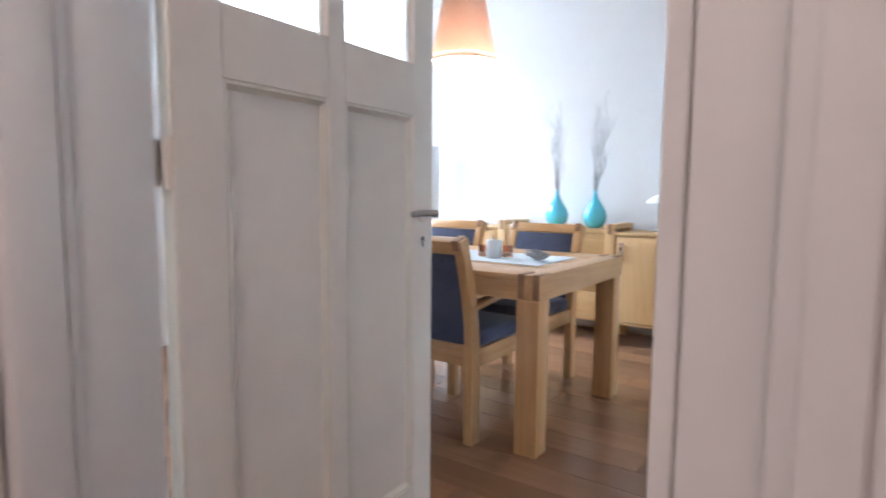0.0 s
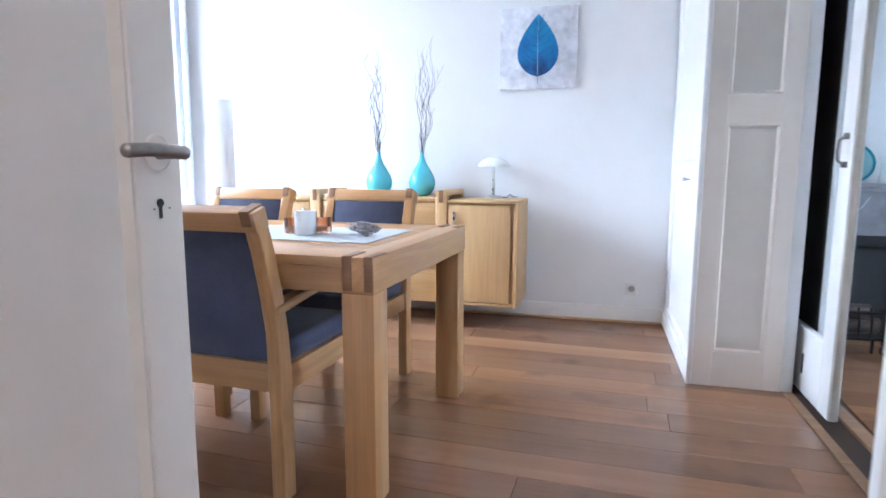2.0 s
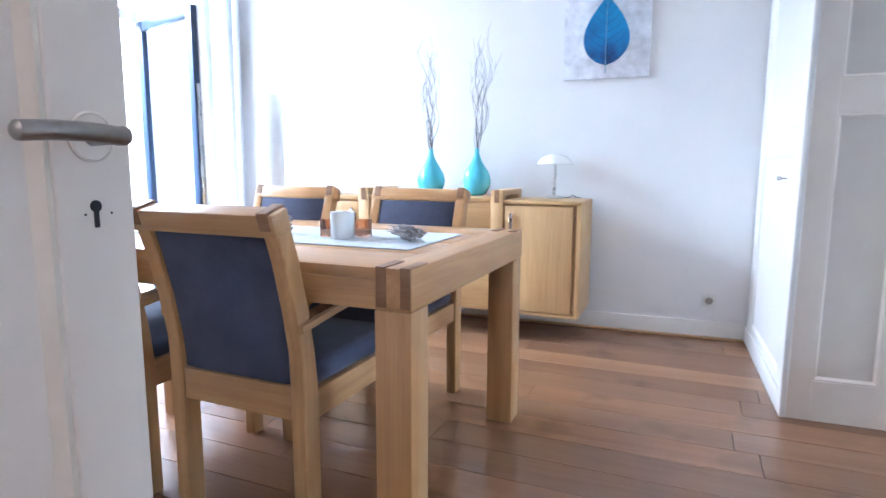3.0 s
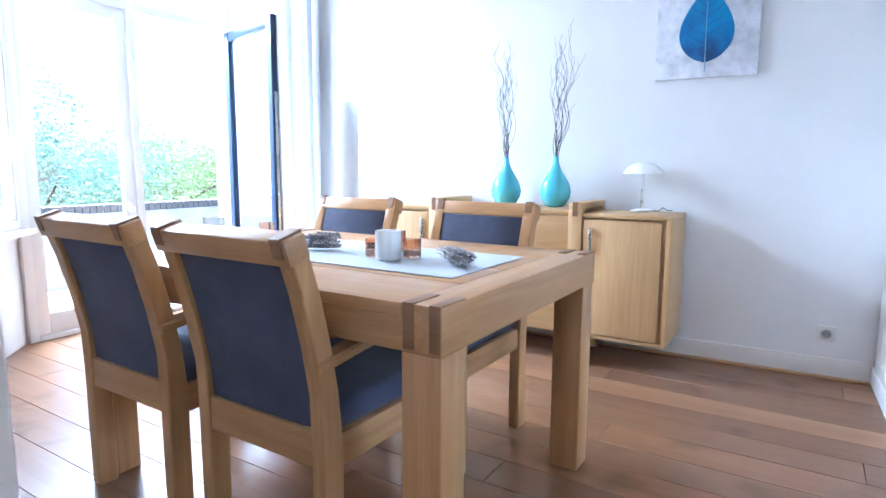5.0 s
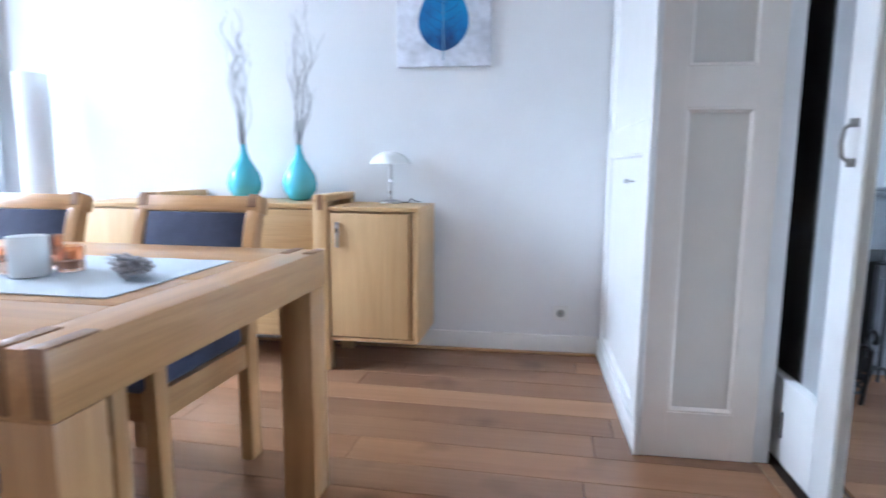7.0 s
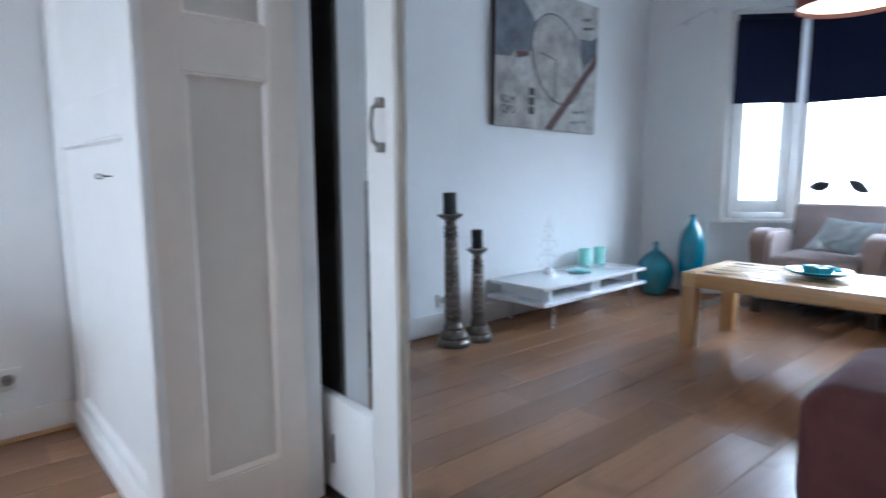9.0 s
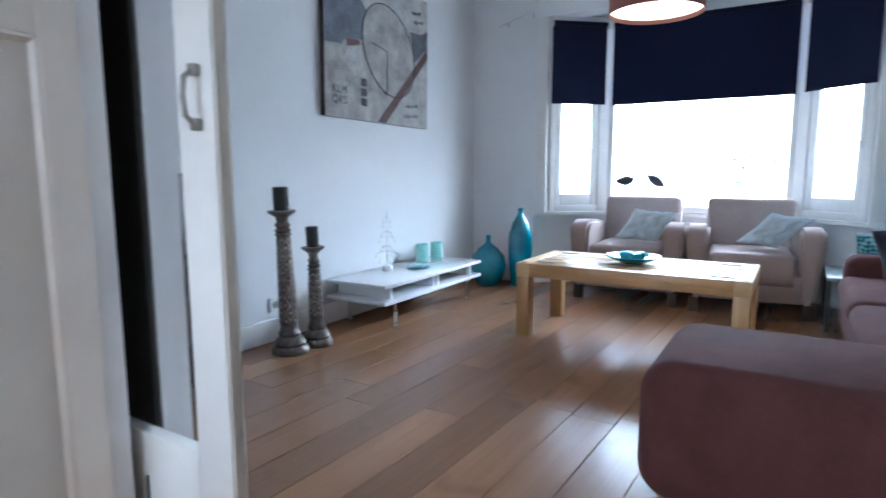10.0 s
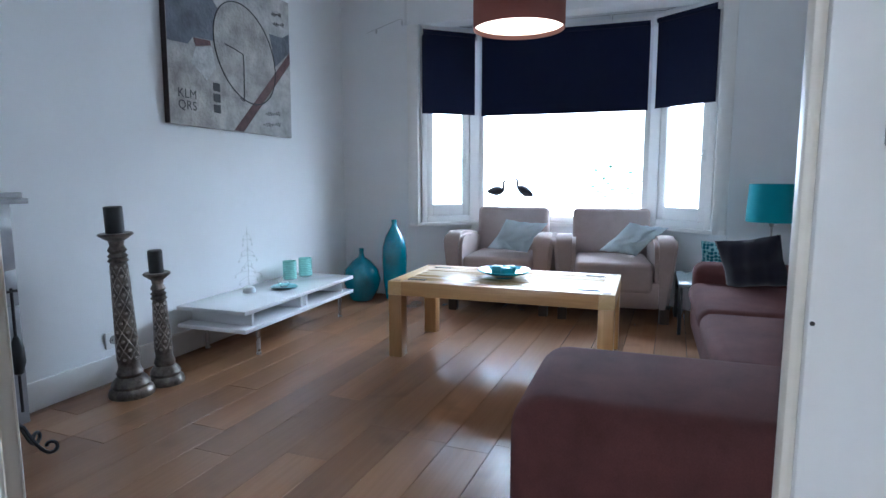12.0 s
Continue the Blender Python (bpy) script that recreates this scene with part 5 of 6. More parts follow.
vv = lathe([(0, 0), (0.016, 0), (0.02, 0.01), (0.02, 0.04), (0.012, 0.055), (0, 0.055)], 16, pose(0.19, -0.16, 0.10))
part("valve", vv, PLASTIC, rd)

# ---- rest of the living room ----
dish = thing("decorative_bowl", pose(3.36, 2.93, 0.4185), "flat turquoise bowl with dark underside on the coffee table", "bowl")
part("bowl", lathe([(0, 0), (0.055, 0), (0.06, 0.006), (0.115, 0.022), (0.145, 0.036), (0.148, 0.040), (0.142, 0.041), (0.11, 0.030), (0.06, 0.016), (0, 0.014)], 48), TEAL, dish)
part("rim", lathe([(0.118, 0.0335), (0.146, 0.0425), (0.149, 0.0405), (0.149, 0.043), (0.146, 0.045), (0.118, 0.036)], 48), TURQ, dish, "pale turquoise rim")
BLOCKC = plain("teal_candle_wax", (0.0, 0.28, 0.33), 0.35, vary=0.06)
for k, (x, y) in enumerate(((-0.02, 0.035), (0.015, -0.03), (-0.045, -0.02))):
    c = thing("block_candle", pose(3.36 + x, 2.93 + y, 0.4345, 0, 0, 20 * k), "square teal candle in the bowl", "candle", "candles in the bowl")
    part("wax", block(-0.027, 0.027, -0.027, 0.027, 0, 0.052 - 0.003 * k, 0.004), BLOCKC, c)
    part("wick", tube([(0, 0, 0.048), (0.001, 0, 0.058)], 0.001, 5), BLACK, c)


def cushion(name, m, w, h, t, mat, label, group="", shear=0.0):
    bm = bmesh.new()
    n = 22
    rng = random.Random(len(label))

    def pt(i, j, s):
        u, v = 2 * i / n - 1, 2 * j / n - 1
        pinch = 1 - 0.10 * (1 - abs(u)) * abs(v) ** 2 - 0.0
        pin2 = 1 - 0.10 * (1 - abs(v)) * abs(u) ** 2
        th = t * ((1 - u ** 4) * (1 - v ** 4)) ** 0.6
        wr = 0.011 * math.sin(6 * u + 4 * v + s) * math.sin(3 * v - 5 * u) * (1 - abs(u)) ** 0.3
        fold = 0.35 * t * math.sin(9 * u + 5 * v * v + 1.5 * math.sin(7 * v)) * (1 - u * u) * (1 - v * v) if shear else 0.0
        return (u * w * pin2 + shear * v * h, s * (th + wr) + fold, v * h * pinch)
    f = [[bm.verts.new(pt(i, j, 1)) for j in range(n + 1)] for i in range(n + 1)]
    b = [[f[i][j] if i in (0, n) or j in (0, n) else bm.verts.new(pt(i, j, -1)) for j in range(n + 1)] for i in range(n + 1)]
    for i in range(n):
        for j in range(n):
            bm.faces.new((f[i][j], f[i + 1][j], f[i + 1][j + 1], f[i][j + 1]))
            bm.faces.new((b[i][j], b[i][j + 1], b[i + 1][j + 1], b[i + 1][j]))
    return whole(name, bm, mat, m, label, "cushion", group, smooth=True)


PALE = cloth("pale_blue_linen", (0.58, 0.69, 0.76), 220.0, vary=0.10, bump=0.4)
INDIGO = cloth("dark_indigo_velvet", (0.022, 0.022, 0.036), 200.0, vary=0.35, sheen=0.4)
cushion("cushion", pose(4.46, 3.10, 0.533, -25, -5, 96), 0.150, 0.135, 0.042, PALE, "crumpled pale blue linen cushion leaning in the armchair", "pale blue cushions", -0.5)
cushion("cushion", pose(4.47, 2.285, 0.535, -26, -8, 100), 0.128, 0.132, 0.042, PALE, "pale blue linen cushion slumped against the chair arm", "pale blue cushions", -0.6)
cushion("cushion", pose(3.68, 1.66, 0.515, -18, 10, 62), 0.165, 0.145, 0.065, INDIGO, "dark indigo cushion leaning on the sofa arm")

PAT_M, pt, pb = shader("teal_white_pattern", 0.85)
co = pt.nodes.new("ShaderNodeTexCoord")
vo = pt.nodes.new("ShaderNodeTexVoronoi")
vo.inputs["Scale"].default_value = 42.0
vo.inputs["Randomness"].default_value = 0.25
pt.links.new(co.outputs["Object"], vo.inputs["Vector"])
rr = ramp(pt, vo.outputs["Distance"], [(0.42, (0.0, 0.13, 0.17)), (0.55, (0.30, 0.55, 0.58))])
pt.links.new(rr.outputs[0], pb.inputs["Base Color"])
st = thing("side_table", pose(4.28, 1.66, 0), "low dark metal side table with a pale top", "table")
part("top", block(-0.26, 0.26, -0.34, 0.34, 0.300, 0.322, 0.003), plain("pale_slate_top", (0.22, 0.27, 0.29), 0.25, vary=0.15), st)
for sx in (-1, 1):
    for sy in (-1, 1):
        part("leg", block(sx * 0.245 - 0.01, sx * 0.245 + 0.01, sy * 0.325 - 0.01, sy * 0.325 + 0.01, 0, 0.2995, 0.001), BLACK, st)
cushion("cushion", pose(4.36, 1.74, 0.445, -14, 0, 84), 0.12, 0.115, 0.05, PAT_M, "small teal and white patterned cushion on the side table")
lp = thing("table_lamp", pose(4.36, 1.46, 0.3225), "turquoise drum table lamp on a slim metal stem", "lamp")
part("foot", lathe([(0, 0), (0.07, 0), (0.07, 0.012), (0.012, 0.02), (0, 0.02)], 28), PEWTER, lp)
part("stem", lathe([(0, 0.02), (0.006, 0.02), (0.006, 0.33), (0.016, 0.34), (0.016, 0.37), (0, 0.37)], 14), PEWTER, lp)
part("shade", lathe([(0.15, 0.365), (0.14, 0.60), (0.137, 0.60), (0.147, 0.365), (0.15, 0.365)], 40), cloth("turquoise_shade", (0.01, 0.30, 0.37), 300.0, vary=0.05), lp)


def ibis(x, y, turn, k, label):
    b = thing("bird_figurine", pose(x, y, 0.5985, 0, 0, turn), label, "figurine", "metal birds on the sill")
    DK = bpy.data.materials.get("dark_bird_bronze") or plain("dark_bird_bronze", (0.035, 0.035, 0.042), 0.5, 0.3, vary=0.3, scale=40.0)
    bm = bmesh.new()
    lathe([(0, -0.078), (0.008, -0.070), (0.022, -0.040), (0.031, -0.005), (0.029, 0.025), (0.018, 0.050), (0.009, 0.062), (0, 0.066)], 20, pose(0, 0, 0.252, 0, 86 if k == 0 else 62, 0) @ Matrix.Diagonal((1.25, 1.05, 1.12, 1)), bm)
    z0 = 0.258 if k == 0 else 0.275
    tube([(0.050, 0, z0), (0.064, 0, z0 + 0.012), (0.066, 0, z0 + 0.036), (0.062, 0, z0 + 0.056), (0.070, 0, z0 + 0.068)], 0.012, 8, bm, 0.008)
    lathe([(0, -0.014), (0.010, -0.006), (0.011, 0.003), (0, 0.014)], 12, pose(0.076, 0, z0 + 0.070, 0, 80, 0), bm)
    tube([(0.086, 0, z0 + 0.071), (0.100, 0, z0 + 0.069), (0.113, 0, z0 + 0.060), (0.120, 0, z0 + 0.047)], 0.005, 6, bm, 0.002)
    for s in (-0.012, 0.012):
        tube([(0.0, s, 0.235), (0.008 * s / 0.012, s, 0.13), (-0.002, s, 0.005)], 0.0032, 6, bm)
        box(bm, -0.012, 0.03, s - 0.007, s + 0.007, 0.0, 0.006, 0.002)
    part("body", bm, DK, b)


ibis(4.955, 3.385, -100, 0, "slim dark metal ibis figurine on the window sill")
ibis(4.955, 3.145, 78, 1, "dark metal ibis figurine with its neck drawn back")

# low bench decoration
wt = thing("wire_tree", pose(3.10, 4.43, 0.2845), "small white wire tree hung with stars", "ornament")
WIRE = plain("white_wire", (0.62, 0.63, 0.62), 0.4, 0.3, vary=0.05)
part("base", lathe([(0, 0), (0.036, 0.0), (0.040, 0.012), (0.033, 0.032), (0.012, 0.043), (0, 0.044)], 24), WHITELAC, wt)
part("spine", tube([(0, 0, 0.04), (0, 0, 0.36), (0.002, 0, 0.40)], 0.0025, 6, None, 0.001), WIRE, wt)
rng = random.Random(12)
for k in range(9):
    z = 0.09 + k * 0.032
    w = 0.075 * (1 - (z - 0.09) / 0.33) + 0.006
    a = k * 2.2
    dx, dy = math.cos(a) * w, math.sin(a) * w
    bm = tube([(-dx, -dy, z - 0.012), (-dx * 0.5, -dy * 0.5, z + 0.004), (0, 0, z + 0.008), (dx * 0.5, dy * 0.5, z + 0.004), (dx, dy, z - 0.012)], 0.0015, 5)
    part("branch", bm, WIRE, wt)
    for s in (-1, 1):
        st2 = bmesh.new()
        ring = []
        for q in range(10):
            r = 0.012 if q % 2 == 0 else 0.005
            ring.append((r * math.sin(q * math.pi / 5), r * math.cos(q * math.pi / 5)))
        f = [st2.verts.new((s * dx + px, s * dy - 0.0008, z - 0.026 + pz)) for px, pz in ring]
        g = [st2.verts.new((s * dx + px, s * dy + 0.0008, z - 0.026 + pz)) for px, pz in ring]
        st2.faces.new(f)
        st2.faces.new(g[::-1])
        for q in range(10):
            st2.faces.new((f[q], g[q], g[(q + 1) % 10], f[(q + 1) % 10]))
        part("star", st2, WIRE, wt)
MINT = plain("mint_ribbed_glass", (0.30, 0.68, 0.62), 0.2, vary=0.1, scale=60.0, bump=0.3)
for x, y in ((3.58, 4.47), (3.74, 4.45)):
    r = 0.047
    pr = [(0, 0), (r * 0.92, 0)]
    for k in range(9):
        pr += [(r, 0.008 + k * 0.0125), (r * 0.93, 0.014 + k * 0.0125)]
    pr += [(r * 0.97, 0.122), (r * 0.86, 0.122), (r * 0.84, 0.06), (0, 0.06)]
    whole("tealight_holder", lathe(pr, 32), MINT, pose(x, y, 0.2845), "ribbed mint green glass candle holder", "candle holder", "mint candle holders", smooth=True)
pl = thing("glass_plate_stack", pose(3.28, 4.31, 0.2845), "two small aqua glass plates with a clear dish", "plate")
AQUA = plain("aqua_glass_plate", (0.28, 0.58, 0.62), 0.1, vary=0.04, coat=0.6, bump=0.0)
part("plate", lathe([(0, 0), (0.05, 0), (0.082, 0.008), (0.083, 0.011), (0.05, 0.005), (0, 0.005)], 36), AQUA, pl)
part("plate", lathe([(0, 0.0055), (0.045, 0.0055), (0.072, 0.0145), (0.073, 0.018), (0.045, 0.011), (0, 0.011)], 36), AQUA, pl)
part("dish", lathe([(0, 0.0115), (0.02, 0.0115), (0.036, 0.03), (0.037, 0.042), (0.034, 0.042), (0.033, 0.031), (0.018, 0.015), (0, 0.015)], 32), clear("clear_dish_glass", (0.9, 0.97, 0.97)), pl)

# chimney breast, mantel and irons
fp = thing("fireplace", pose(1.40, NORTH, 0), "shallow grey stone fireplace with a stepped mantel shelf", "fireplace")
STONE = plain("grey_marble", (0.27, 0.27, 0.29), 0.3, vary=0.25, scale=6.0, bump=0.08)
for sg in (-1, 1):
    a, b = sorted((sg * 0.41, sg * 0.295))
    part("jamb", block(a, b, -0.10, -0.001, 0, 0.475, 0.004), STONE, fp)
    part("jamb_head", block(a, b, -0.10, -0.001, 0.4775, 0.62, 0.004), STONE, fp)
part("frieze", block(-0.41, 0.41, -0.10, -0.001, 0.6205, 0.875, 0.005), STONE, fp)
part("lintel_bar", block(-0.294, 0.294, -0.095, -0.07, 0.56, 0.62, 0.004), BLACK, fp)
part("mantel_mould", block(-0.43, 0.43, -0.175, -0.001, 0.8755, 0.896, 0.004), STONE, fp)
part("mantel_shelf", block(-0.415, 0.415, -0.165, -0.001, 0.8965, 0.918, 0.004), STONE, fp)
# Flat near-black sheet fills the opening between the jambs.
part("recess_back", block(-0.294, 0.294, -0.03, -0.002, 0, 0.56), plain("near_black_recess", (0.03, 0.03, 0.032), 0.8, vary=0.2), fp)
part("frieze_vein", tube([(-0.10, -0.101, 0.63), (-0.06, -0.101, 0.70), (0.02, -0.101, 0.79), (0.05, -0.101, 0.84)], 0.003, 4), WHITELAC, fp)
lb = thing("log_grate", pose(1.24, 4.18, 0.0), "black cast iron fire grate with curled ends and logs", "fire grate")
for k in range(7):
    x = -0.17 + k * 0.057
    part("bar", tube([(x, -0.09, 0.12), (x, -0.10, 0.20), (x, -0.075, 0.28)], 0.007, 6), IRON, lb)
for z in (0.12, 0.26):
    part("rail", tube([(-0.20, -0.09, z), (-0.1, -0.105, z), (0.1, -0.105, z), (0.20, -0.09, z)], 0.009, 6), IRON, lb)
for x in (-0.19, 0.19):
    pts = [(x, -0.09, 0.0)]
    for k in range(16):
        a = k * 0.42
        rr = 0.05 - k * 0.0024
        pts.append((x, -0.13 + rr * math.sin(a), 0.30 - rr * math.cos(a)))
    part("scroll_end", tube(pts, 0.009, 6), IRON, lb)
    part("rear_leg", tube([(x, 0.06, 0.0), (x, 0.06, 0.13), (x, -0.09, 0.13)], 0.008, 6), IRON, lb)
for k, (x, y, z, a) in enumerate(((0.0, -0.03, 0.165, 8), (0.02, 0.02, 0.175, -6), (-0.02, -0.01, 0.245, 14))):
    part("log", lathe([(0, -0.17), (0.036, -0.168), (0.041, -0.06), (0.038, 0.08), (0.035, 0.168), (0, 0.17)], 12, pose(x, y, z, 0, 90, a)), DARKOAK, lb, "charred log")
mp = thing("display_plate", pose(1.36, 4.52, 0.9185, -14, 0, 0), "round teal plate with a dark rim standing on the mantel", "plate")
part("plate", lathe([(0, 0), (0.09, 0.004), (0.105, 0.010), (0.105, 0.014), (0.09, 0.009), (0, 0.005)], 36, pose(0, 0, 0.116, 90)), AQUA, mp)
part("rim", lathe([(0.100, 0.006), (0.114, 0.012), (0.115, 0.017), (0.100, 0.014)], 36, pose(0, 0, 0.116, 90)), TEAL, mp)
whole("glass_vase", lathe([(0, 0), (0.032, 0), (0.036, 0.01), (0.030, 0.07), (0.034, 0.15), (0.031, 0.15), (0.027, 0.07), (0.03, 0.012), (0, 0.01)], 28), MILK, pose(1.52, 4.50, 0.9185), "small white glass vase on the mantel", "vase", smooth=True)
pc = whole("pillar_candle", lathe([(0, 0), (0.017, 0), (0.017, 0.062), (0.013, 0.066), (0, 0.064)], 20), WAX, pose(1.66, 4.47, 0.9185), "thin white candle stub on the mantel", "candle")
ir = thing("fire_screen", pose(1.56, 4.22, 0), "black wrought iron fire tool stand with scrolled feet", "fire tools")
bm = bmesh.new()
tube([(0, 0, 0.06), (0, 0, 0.62)], 0.008, 8, bm)
part("post", bm, BLACK, ir)
for a in (-50, 20, 110, 200):
    c, s = math.cos(radians(a)), math.sin(radians(a))
    pts = [(0, 0, 0.13)]
    for k in range(14):
        q = k / 13
        r = 0.03 + 0.075 * q
        pts.append((c * r, s * r, 0.12 - 0.104 * math.sin(q * math.pi / 2) + 0.0))
    for k in range(1, 12):
        an = -math.pi / 2 + k * 0.42
        rr = 0.024 - k * 0.0011
        pts.append((c * (0.105 + rr * math.cos(an)), s * (0.105 + rr * math.cos(an)), 0.040 + rr * math.sin(an)))
    part("scroll_foot", tube(pts, 0.0065, 6), BLACK, ir)
for k, x in enumerate((-0.045, 0.045)):
    bm = tube([(x, 0.01, 0.60), (x, 0.01, 0.16)], 0.005, 6)
    if k:
        lathe([(0, -0.07), (0.014, -0.06), (0.024, -0.02), (0.022, 0.03), (0.008, 0.07), (0, 0.075)], 14, pose(x, 0.01, 0.36), bm)
    else:
        box(bm, x - 0.022, x + 0.022, 0.003, 0.017, 0.10, 0.17, 0.004)
    part("tool", bm, BLACK, ir)
part("cross_bar", tube([(-0.06, 0.005, 0.59), (0.06, 0.005, 0.59)], 0.005, 6), BLACK, ir)

# thin wire over the bay
bm = tube([(4.58, 4.36, 2.10), (4.585, 4.08, 2.185), (4.92, 3.61, 2.16), (4.92, 2.13, 2.16), (4.585, 1.66, 2.185)], 0.0022, 6)
for x, y, z in ((4.592, 4.28, 2.125), (4.60, 4.06, 2.17), (4.93, 3.3, 2.158), (4.93, 2.5, 2.158)):
    box(bm, x - 0.012, x + 0.006, y - 0.004, y + 0.004, z - 0.03, z + 0.005)
setting("curtain_wire_trim", bm, STEEL, "thin steel curtain wire over the bay")
# hall lamp
hl = thing("ceiling_lamp", pose(-0.2, -0.75, CEILING), "plain white hall ceiling lamp", "lamp")
part("base", lathe([(0, -0.001), (0.17, -0.001), (0.17, -0.05), (0.16, -0.06), (0.155, -0.06), (0.155, -0.03), (0, -0.03)], 32), PLASTIC, hl)

# ---- outside ----
GRASS = plain("far_ground", (0.08, 0.11, 0.05), 0.9, vary=0.3, scale=0.8)
setting("ground", block(-90, 90, -90, 90, -3.3, -3.2), GRASS, "ground below the flat")
RENDERED = plain("pale_balcony_render", (0.30, 0.31, 0.33), 0.85, vary=0.18, scale=6.0, bump=0.3)
COPE = plain("dark_coping_brick", (0.075, 0.072, 0.075), 0.8, vary=0.3, scale=12.0, bump=0.4)
setting("balcony_floor", block(-5.60, -3.93, 0.5, 7.5, -0.18, -0.03), RENDERED, "grey balcony floor")
pw = setting("wall_balcony", block(-5.60, -5.45, 0.4, 7.6, -0.18, 0.62), RENDERED, "pale rendered balcony parapet")
brick = mesh_of(block(-0.09, 0.09, -0.029, 0.029, 0, 0.075, 0.004, 1), "brick", COPE)
for k in range(110):
    ob = new("brick", brick)
    ob.parent = pw
    ob.location = (-5.525, 0.6 + k * 0.0635, 0.6205)
    ob.rotation_euler = (0, 0, 0.02 * math.sin(k * 7.1))


def leaf_mass(center, radii, count, seed):
    """Many small leaves in clumps, with gaps."""
    rng = random.Random(seed)
    verts, faces = [], []
    clumps = []
    for _ in range(60):
        u = Vector((rng.gauss(0, 1), rng.gauss(0, 1), rng.gauss(0, 1))).normalized() * rng.uniform(0.45, 1.0)
        clumps.append(Vector(center) + Vector((u.x * radii[0], u.y * radii[1], u.z * radii[2])))
    for _ in range(count):
        c = rng.choice(clumps)
        p = c + Vector((rng.gauss(0, 0.26), rng.gauss(0, 0.26), rng.gauss(0, 0.22)))
        s = rng.uniform(0.022, 0.045)
        a = Vector((rng.gauss(0, 1), rng.gauss(0, 1), rng.gauss(0, 0.6))).normalized()
        b = a.cross(Vector((rng.gauss(0, 1), rng.gauss(0, 1), rng.gauss(0, 1)))).normalized()
        i = len(verts)
        verts += [p - a * s, p + b * s * 0.45, p + a * s, p - b * s * 0.45]
        faces.append((i, i + 1, i + 2, i + 3))
    return verts, faces


def tree(x, y, h, r, mat, seed, label):
    t = thing("tree", pose(x, y, -3.2), label, "tree", "garden trees")
    rng = random.Random(seed)
    part("trunk", tube([(0, 0, 0), (0.05, 0.02, h * 0.3), (0.0, 0.06, h * 0.6), (0.05, 0, h * 0.85)], 0.16, 10, None, 0.04), BARK, t)
    for k in range(6):
        a = k * 1.05 + rng.uniform(-0.3, 0.3)
        z = h * rng.uniform(0.35, 0.65)
        part("limb", tube([(0, 0.03, z), (math.cos(a) * r * 0.35, math.sin(a) * r * 0.35, z + 0.4), (math.cos(a) * r * 0.75, math.sin(a) * r * 0.75, z + 0.9)], 0.06, 7, None, 0.015), BARK, t)
    v, f = leaf_mass((0, 0, h * 0.68), (r, r, h * 0.36), 34000, seed)
    me = bpy.data.meshes.new("crown")
    me.from_pydata([tuple(p) for p in v], [], f)
    me.materials.append(mat)
    ob = new("crown", me)
    ob.parent = t
    tagged(ob, kind="stuff")


BARK = plain("bark", (0.09, 0.07, 0.05), 0.9, vary=0.3, scale=10.0, bump=0.5)


def foliage(name, a, b):
    m, t, bs = shader(name, 0.55)
    g = t.nodes.new("ShaderNodeNewGeometry")
    r = ramp(t, g.outputs["Random Per Island"], [(0.0, a), (1.0, b)])
    t.links.new(r.outputs[0], bs.inputs["Base Color"])
    tl = t.nodes.new("ShaderNodeBsdfTranslucent")
    t.links.new(r.outputs[0], tl.inputs["Color"])
    ad = t.nodes.new("ShaderNodeAddShader")
    t.links.new(bs.outputs[0], ad.inputs[0])
    t.links.new(tl.outputs[0], ad.inputs[1])
    t.links.new(ad.outputs[0], t.nodes["Material Output"].inputs["Surface"])
    return m


LEAF1 = foliage("green_leaves", (0.10, 0.16, 0.08), (0.16, 0.21, 0.11))
LEAF2 = foliage("blue_green_leaves", (0.08, 0.15, 0.13), (0.13, 0.20, 0.17))
tree(-11.0, 6.2, 5.6, 2.1, LEAF2, 21, "blue-green garden tree beyond the balcony")
tree(-12.0, 9.6, 5.2, 2.2, LEAF1, 22, "leafy green garden tree beyond the balcony")
tree(-11.5, 12.6, 5.4, 2.2, LEAF1, 23, "leafy green garden tree beyond the balcony")
tree(-13.0, 3.6, 5.8, 2.1, LEAF2, 24, "blue-green garden tree beyond the balcony")
tree(-14.5, 15.6, 5.6, 2.4, LEAF1, 25, "leafy green garden tree beyond the balcony")

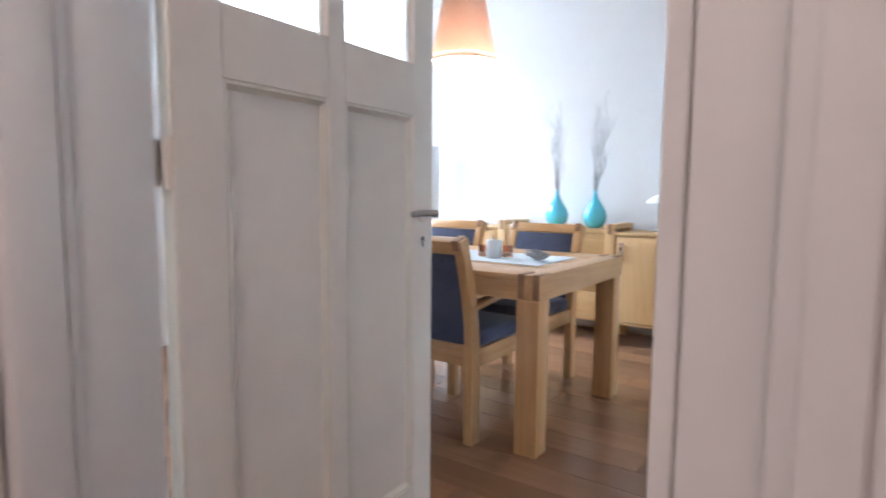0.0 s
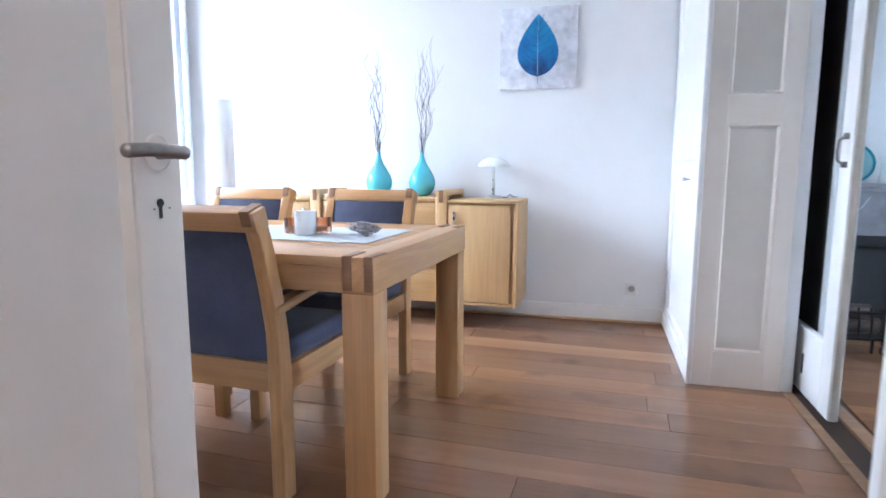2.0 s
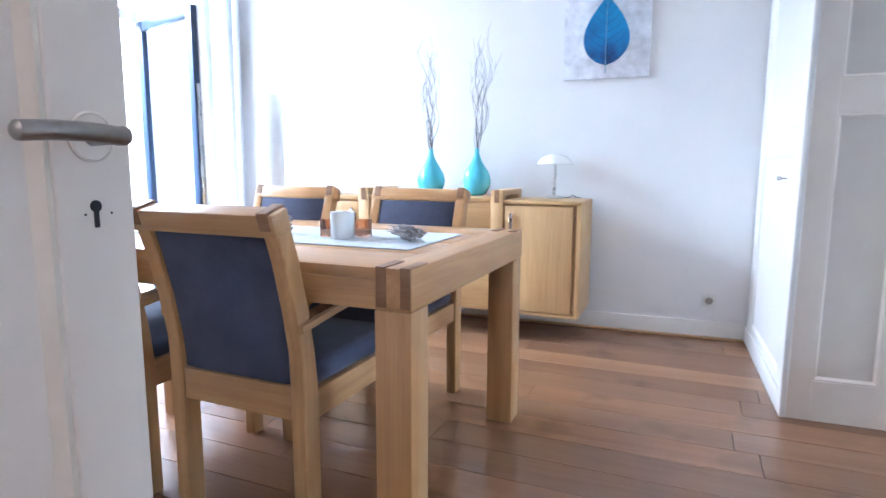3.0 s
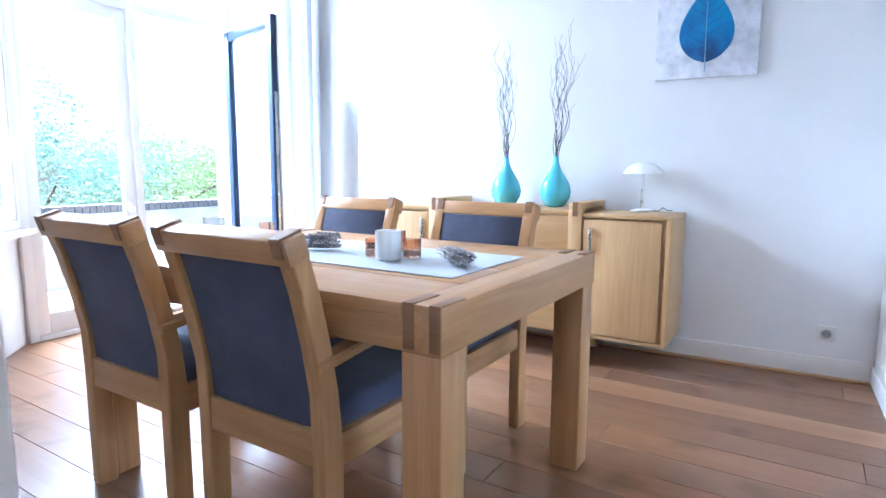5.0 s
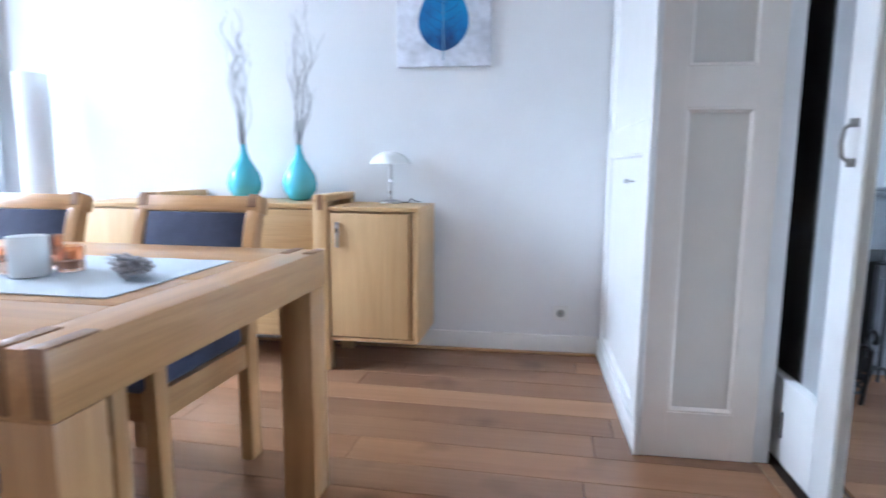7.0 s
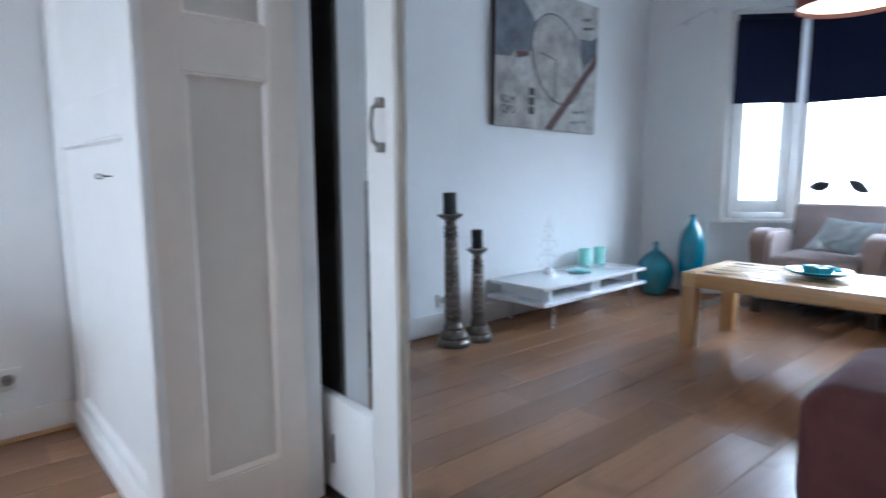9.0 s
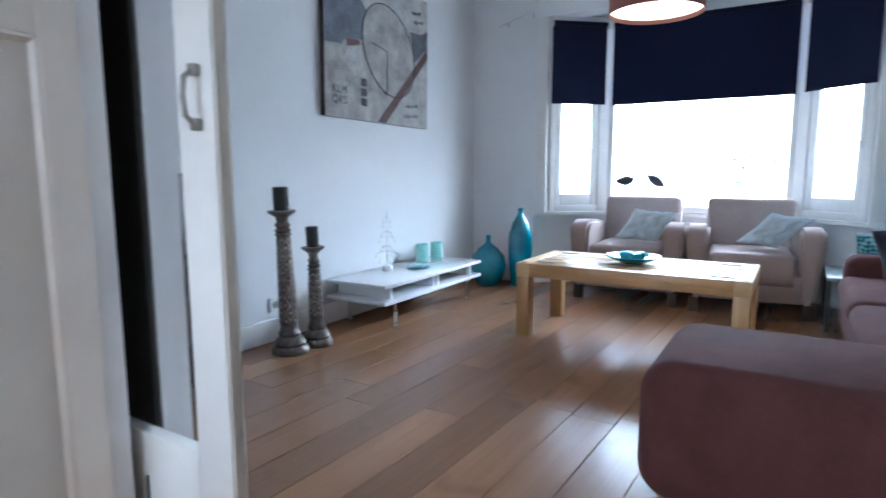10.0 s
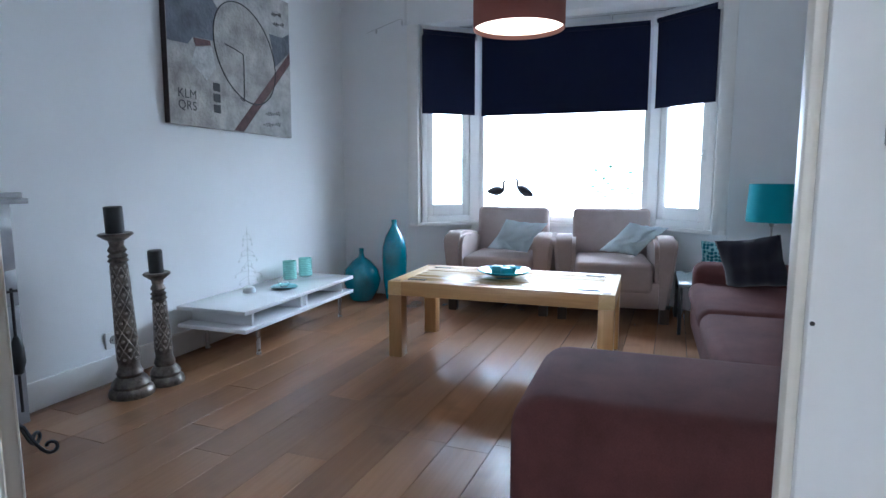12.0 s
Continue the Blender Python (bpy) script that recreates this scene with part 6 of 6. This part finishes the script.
# flowers and a shrub outside the street window
PETAL = plain("faded_rose_petal", (0.35, 0.16, 0.17), 0.7, vary=0.2)
for k, (y, z, h) in enumerate(((2.62, 1.02, 0.3), (2.50, 1.05, 0.32), (2.34, 1.0, 0.3), (2.22, 1.08, 0.35), (2.55, 0.95, 0.22))):
    r = thing("rose", pose(5.32, y, 0.57), "faded garden rose on a thin stem", "flower", "roses outside the window")
    part("stem", tube([(0, 0, 0), (0.01, 0.01, (z - 0.57) * 0.5), (0, 0, z - 0.57)], 0.003, 5), LEAF1, r)
    part("bloom", lathe([(0, -0.015), (0.016, -0.008), (0.022, 0.004), (0.016, 0.014), (0, 0.012)], 10, pose(0, 0, z - 0.57)), PETAL if k in (3,) else LEAF2, r)
    for s in (-1, 1):
        part("leaf", block(-0.003, 0.003, 0, 0.04 * s if s > 0 else -0.0, -0.008, 0.008, 0, 1, pose(0, 0.0 if s > 0 else -0.04, (z - 0.57) * 0.7)) if s > 0 else block(-0.003, 0.003, -0.04, 0.0, -0.008, 0.008, 0, 1, pose(0, 0, (z - 0.57) * 0.6)), LEAF2, r)
sh = thing("shrub", pose(5.36, 3.10, 0.5695), "pale blue-green potted conifer outside the street window", "shrub")
part("stem", tube([(0, 0, 0), (0.005, 0.004, 0.15), (0, 0, 0.33)], 0.006, 6, None, 0.002), BARK, sh)
rng = random.Random(31)
sv, sf = [], []
for k in range(900):
    h = rng.uniform(0.02, 0.36)
    a, q = rng.uniform(0, 6.283), (0.02 + 0.12 * (1 - h / 0.36)) * math.sqrt(rng.random())
    p0 = Vector((math.cos(a) * q, math.sin(a) * q, h - q * 0.25))
    d = Vector((math.cos(a), math.sin(a), rng.uniform(-0.2, 0.5))).normalized() * rng.uniform(0.012, 0.024)
    n = d.cross(Vector((0, 0, 1))).normalized() * 0.0028
    i = len(sv)
    sv += [tuple(p0 - n), tuple(p0 + n), tuple(p0 + d)]
    sf.append((i, i + 1, i + 2))
me = bpy.data.meshes.new("foliage")
me.from_pydata(sv, [], sf)
me.materials.append(foliage("glaucous_needles", (0.07, 0.13, 0.13), (0.12, 0.18, 0.19)))
ob = new("foliage", me)
ob.parent = sh
tagged(ob, kind="stuff")
setting("ledge_street", block(5.16, 5.50, 1.4, 4.4, 0.40, 0.5695), RENDERED, "stone ledge outside the bay")
planks()
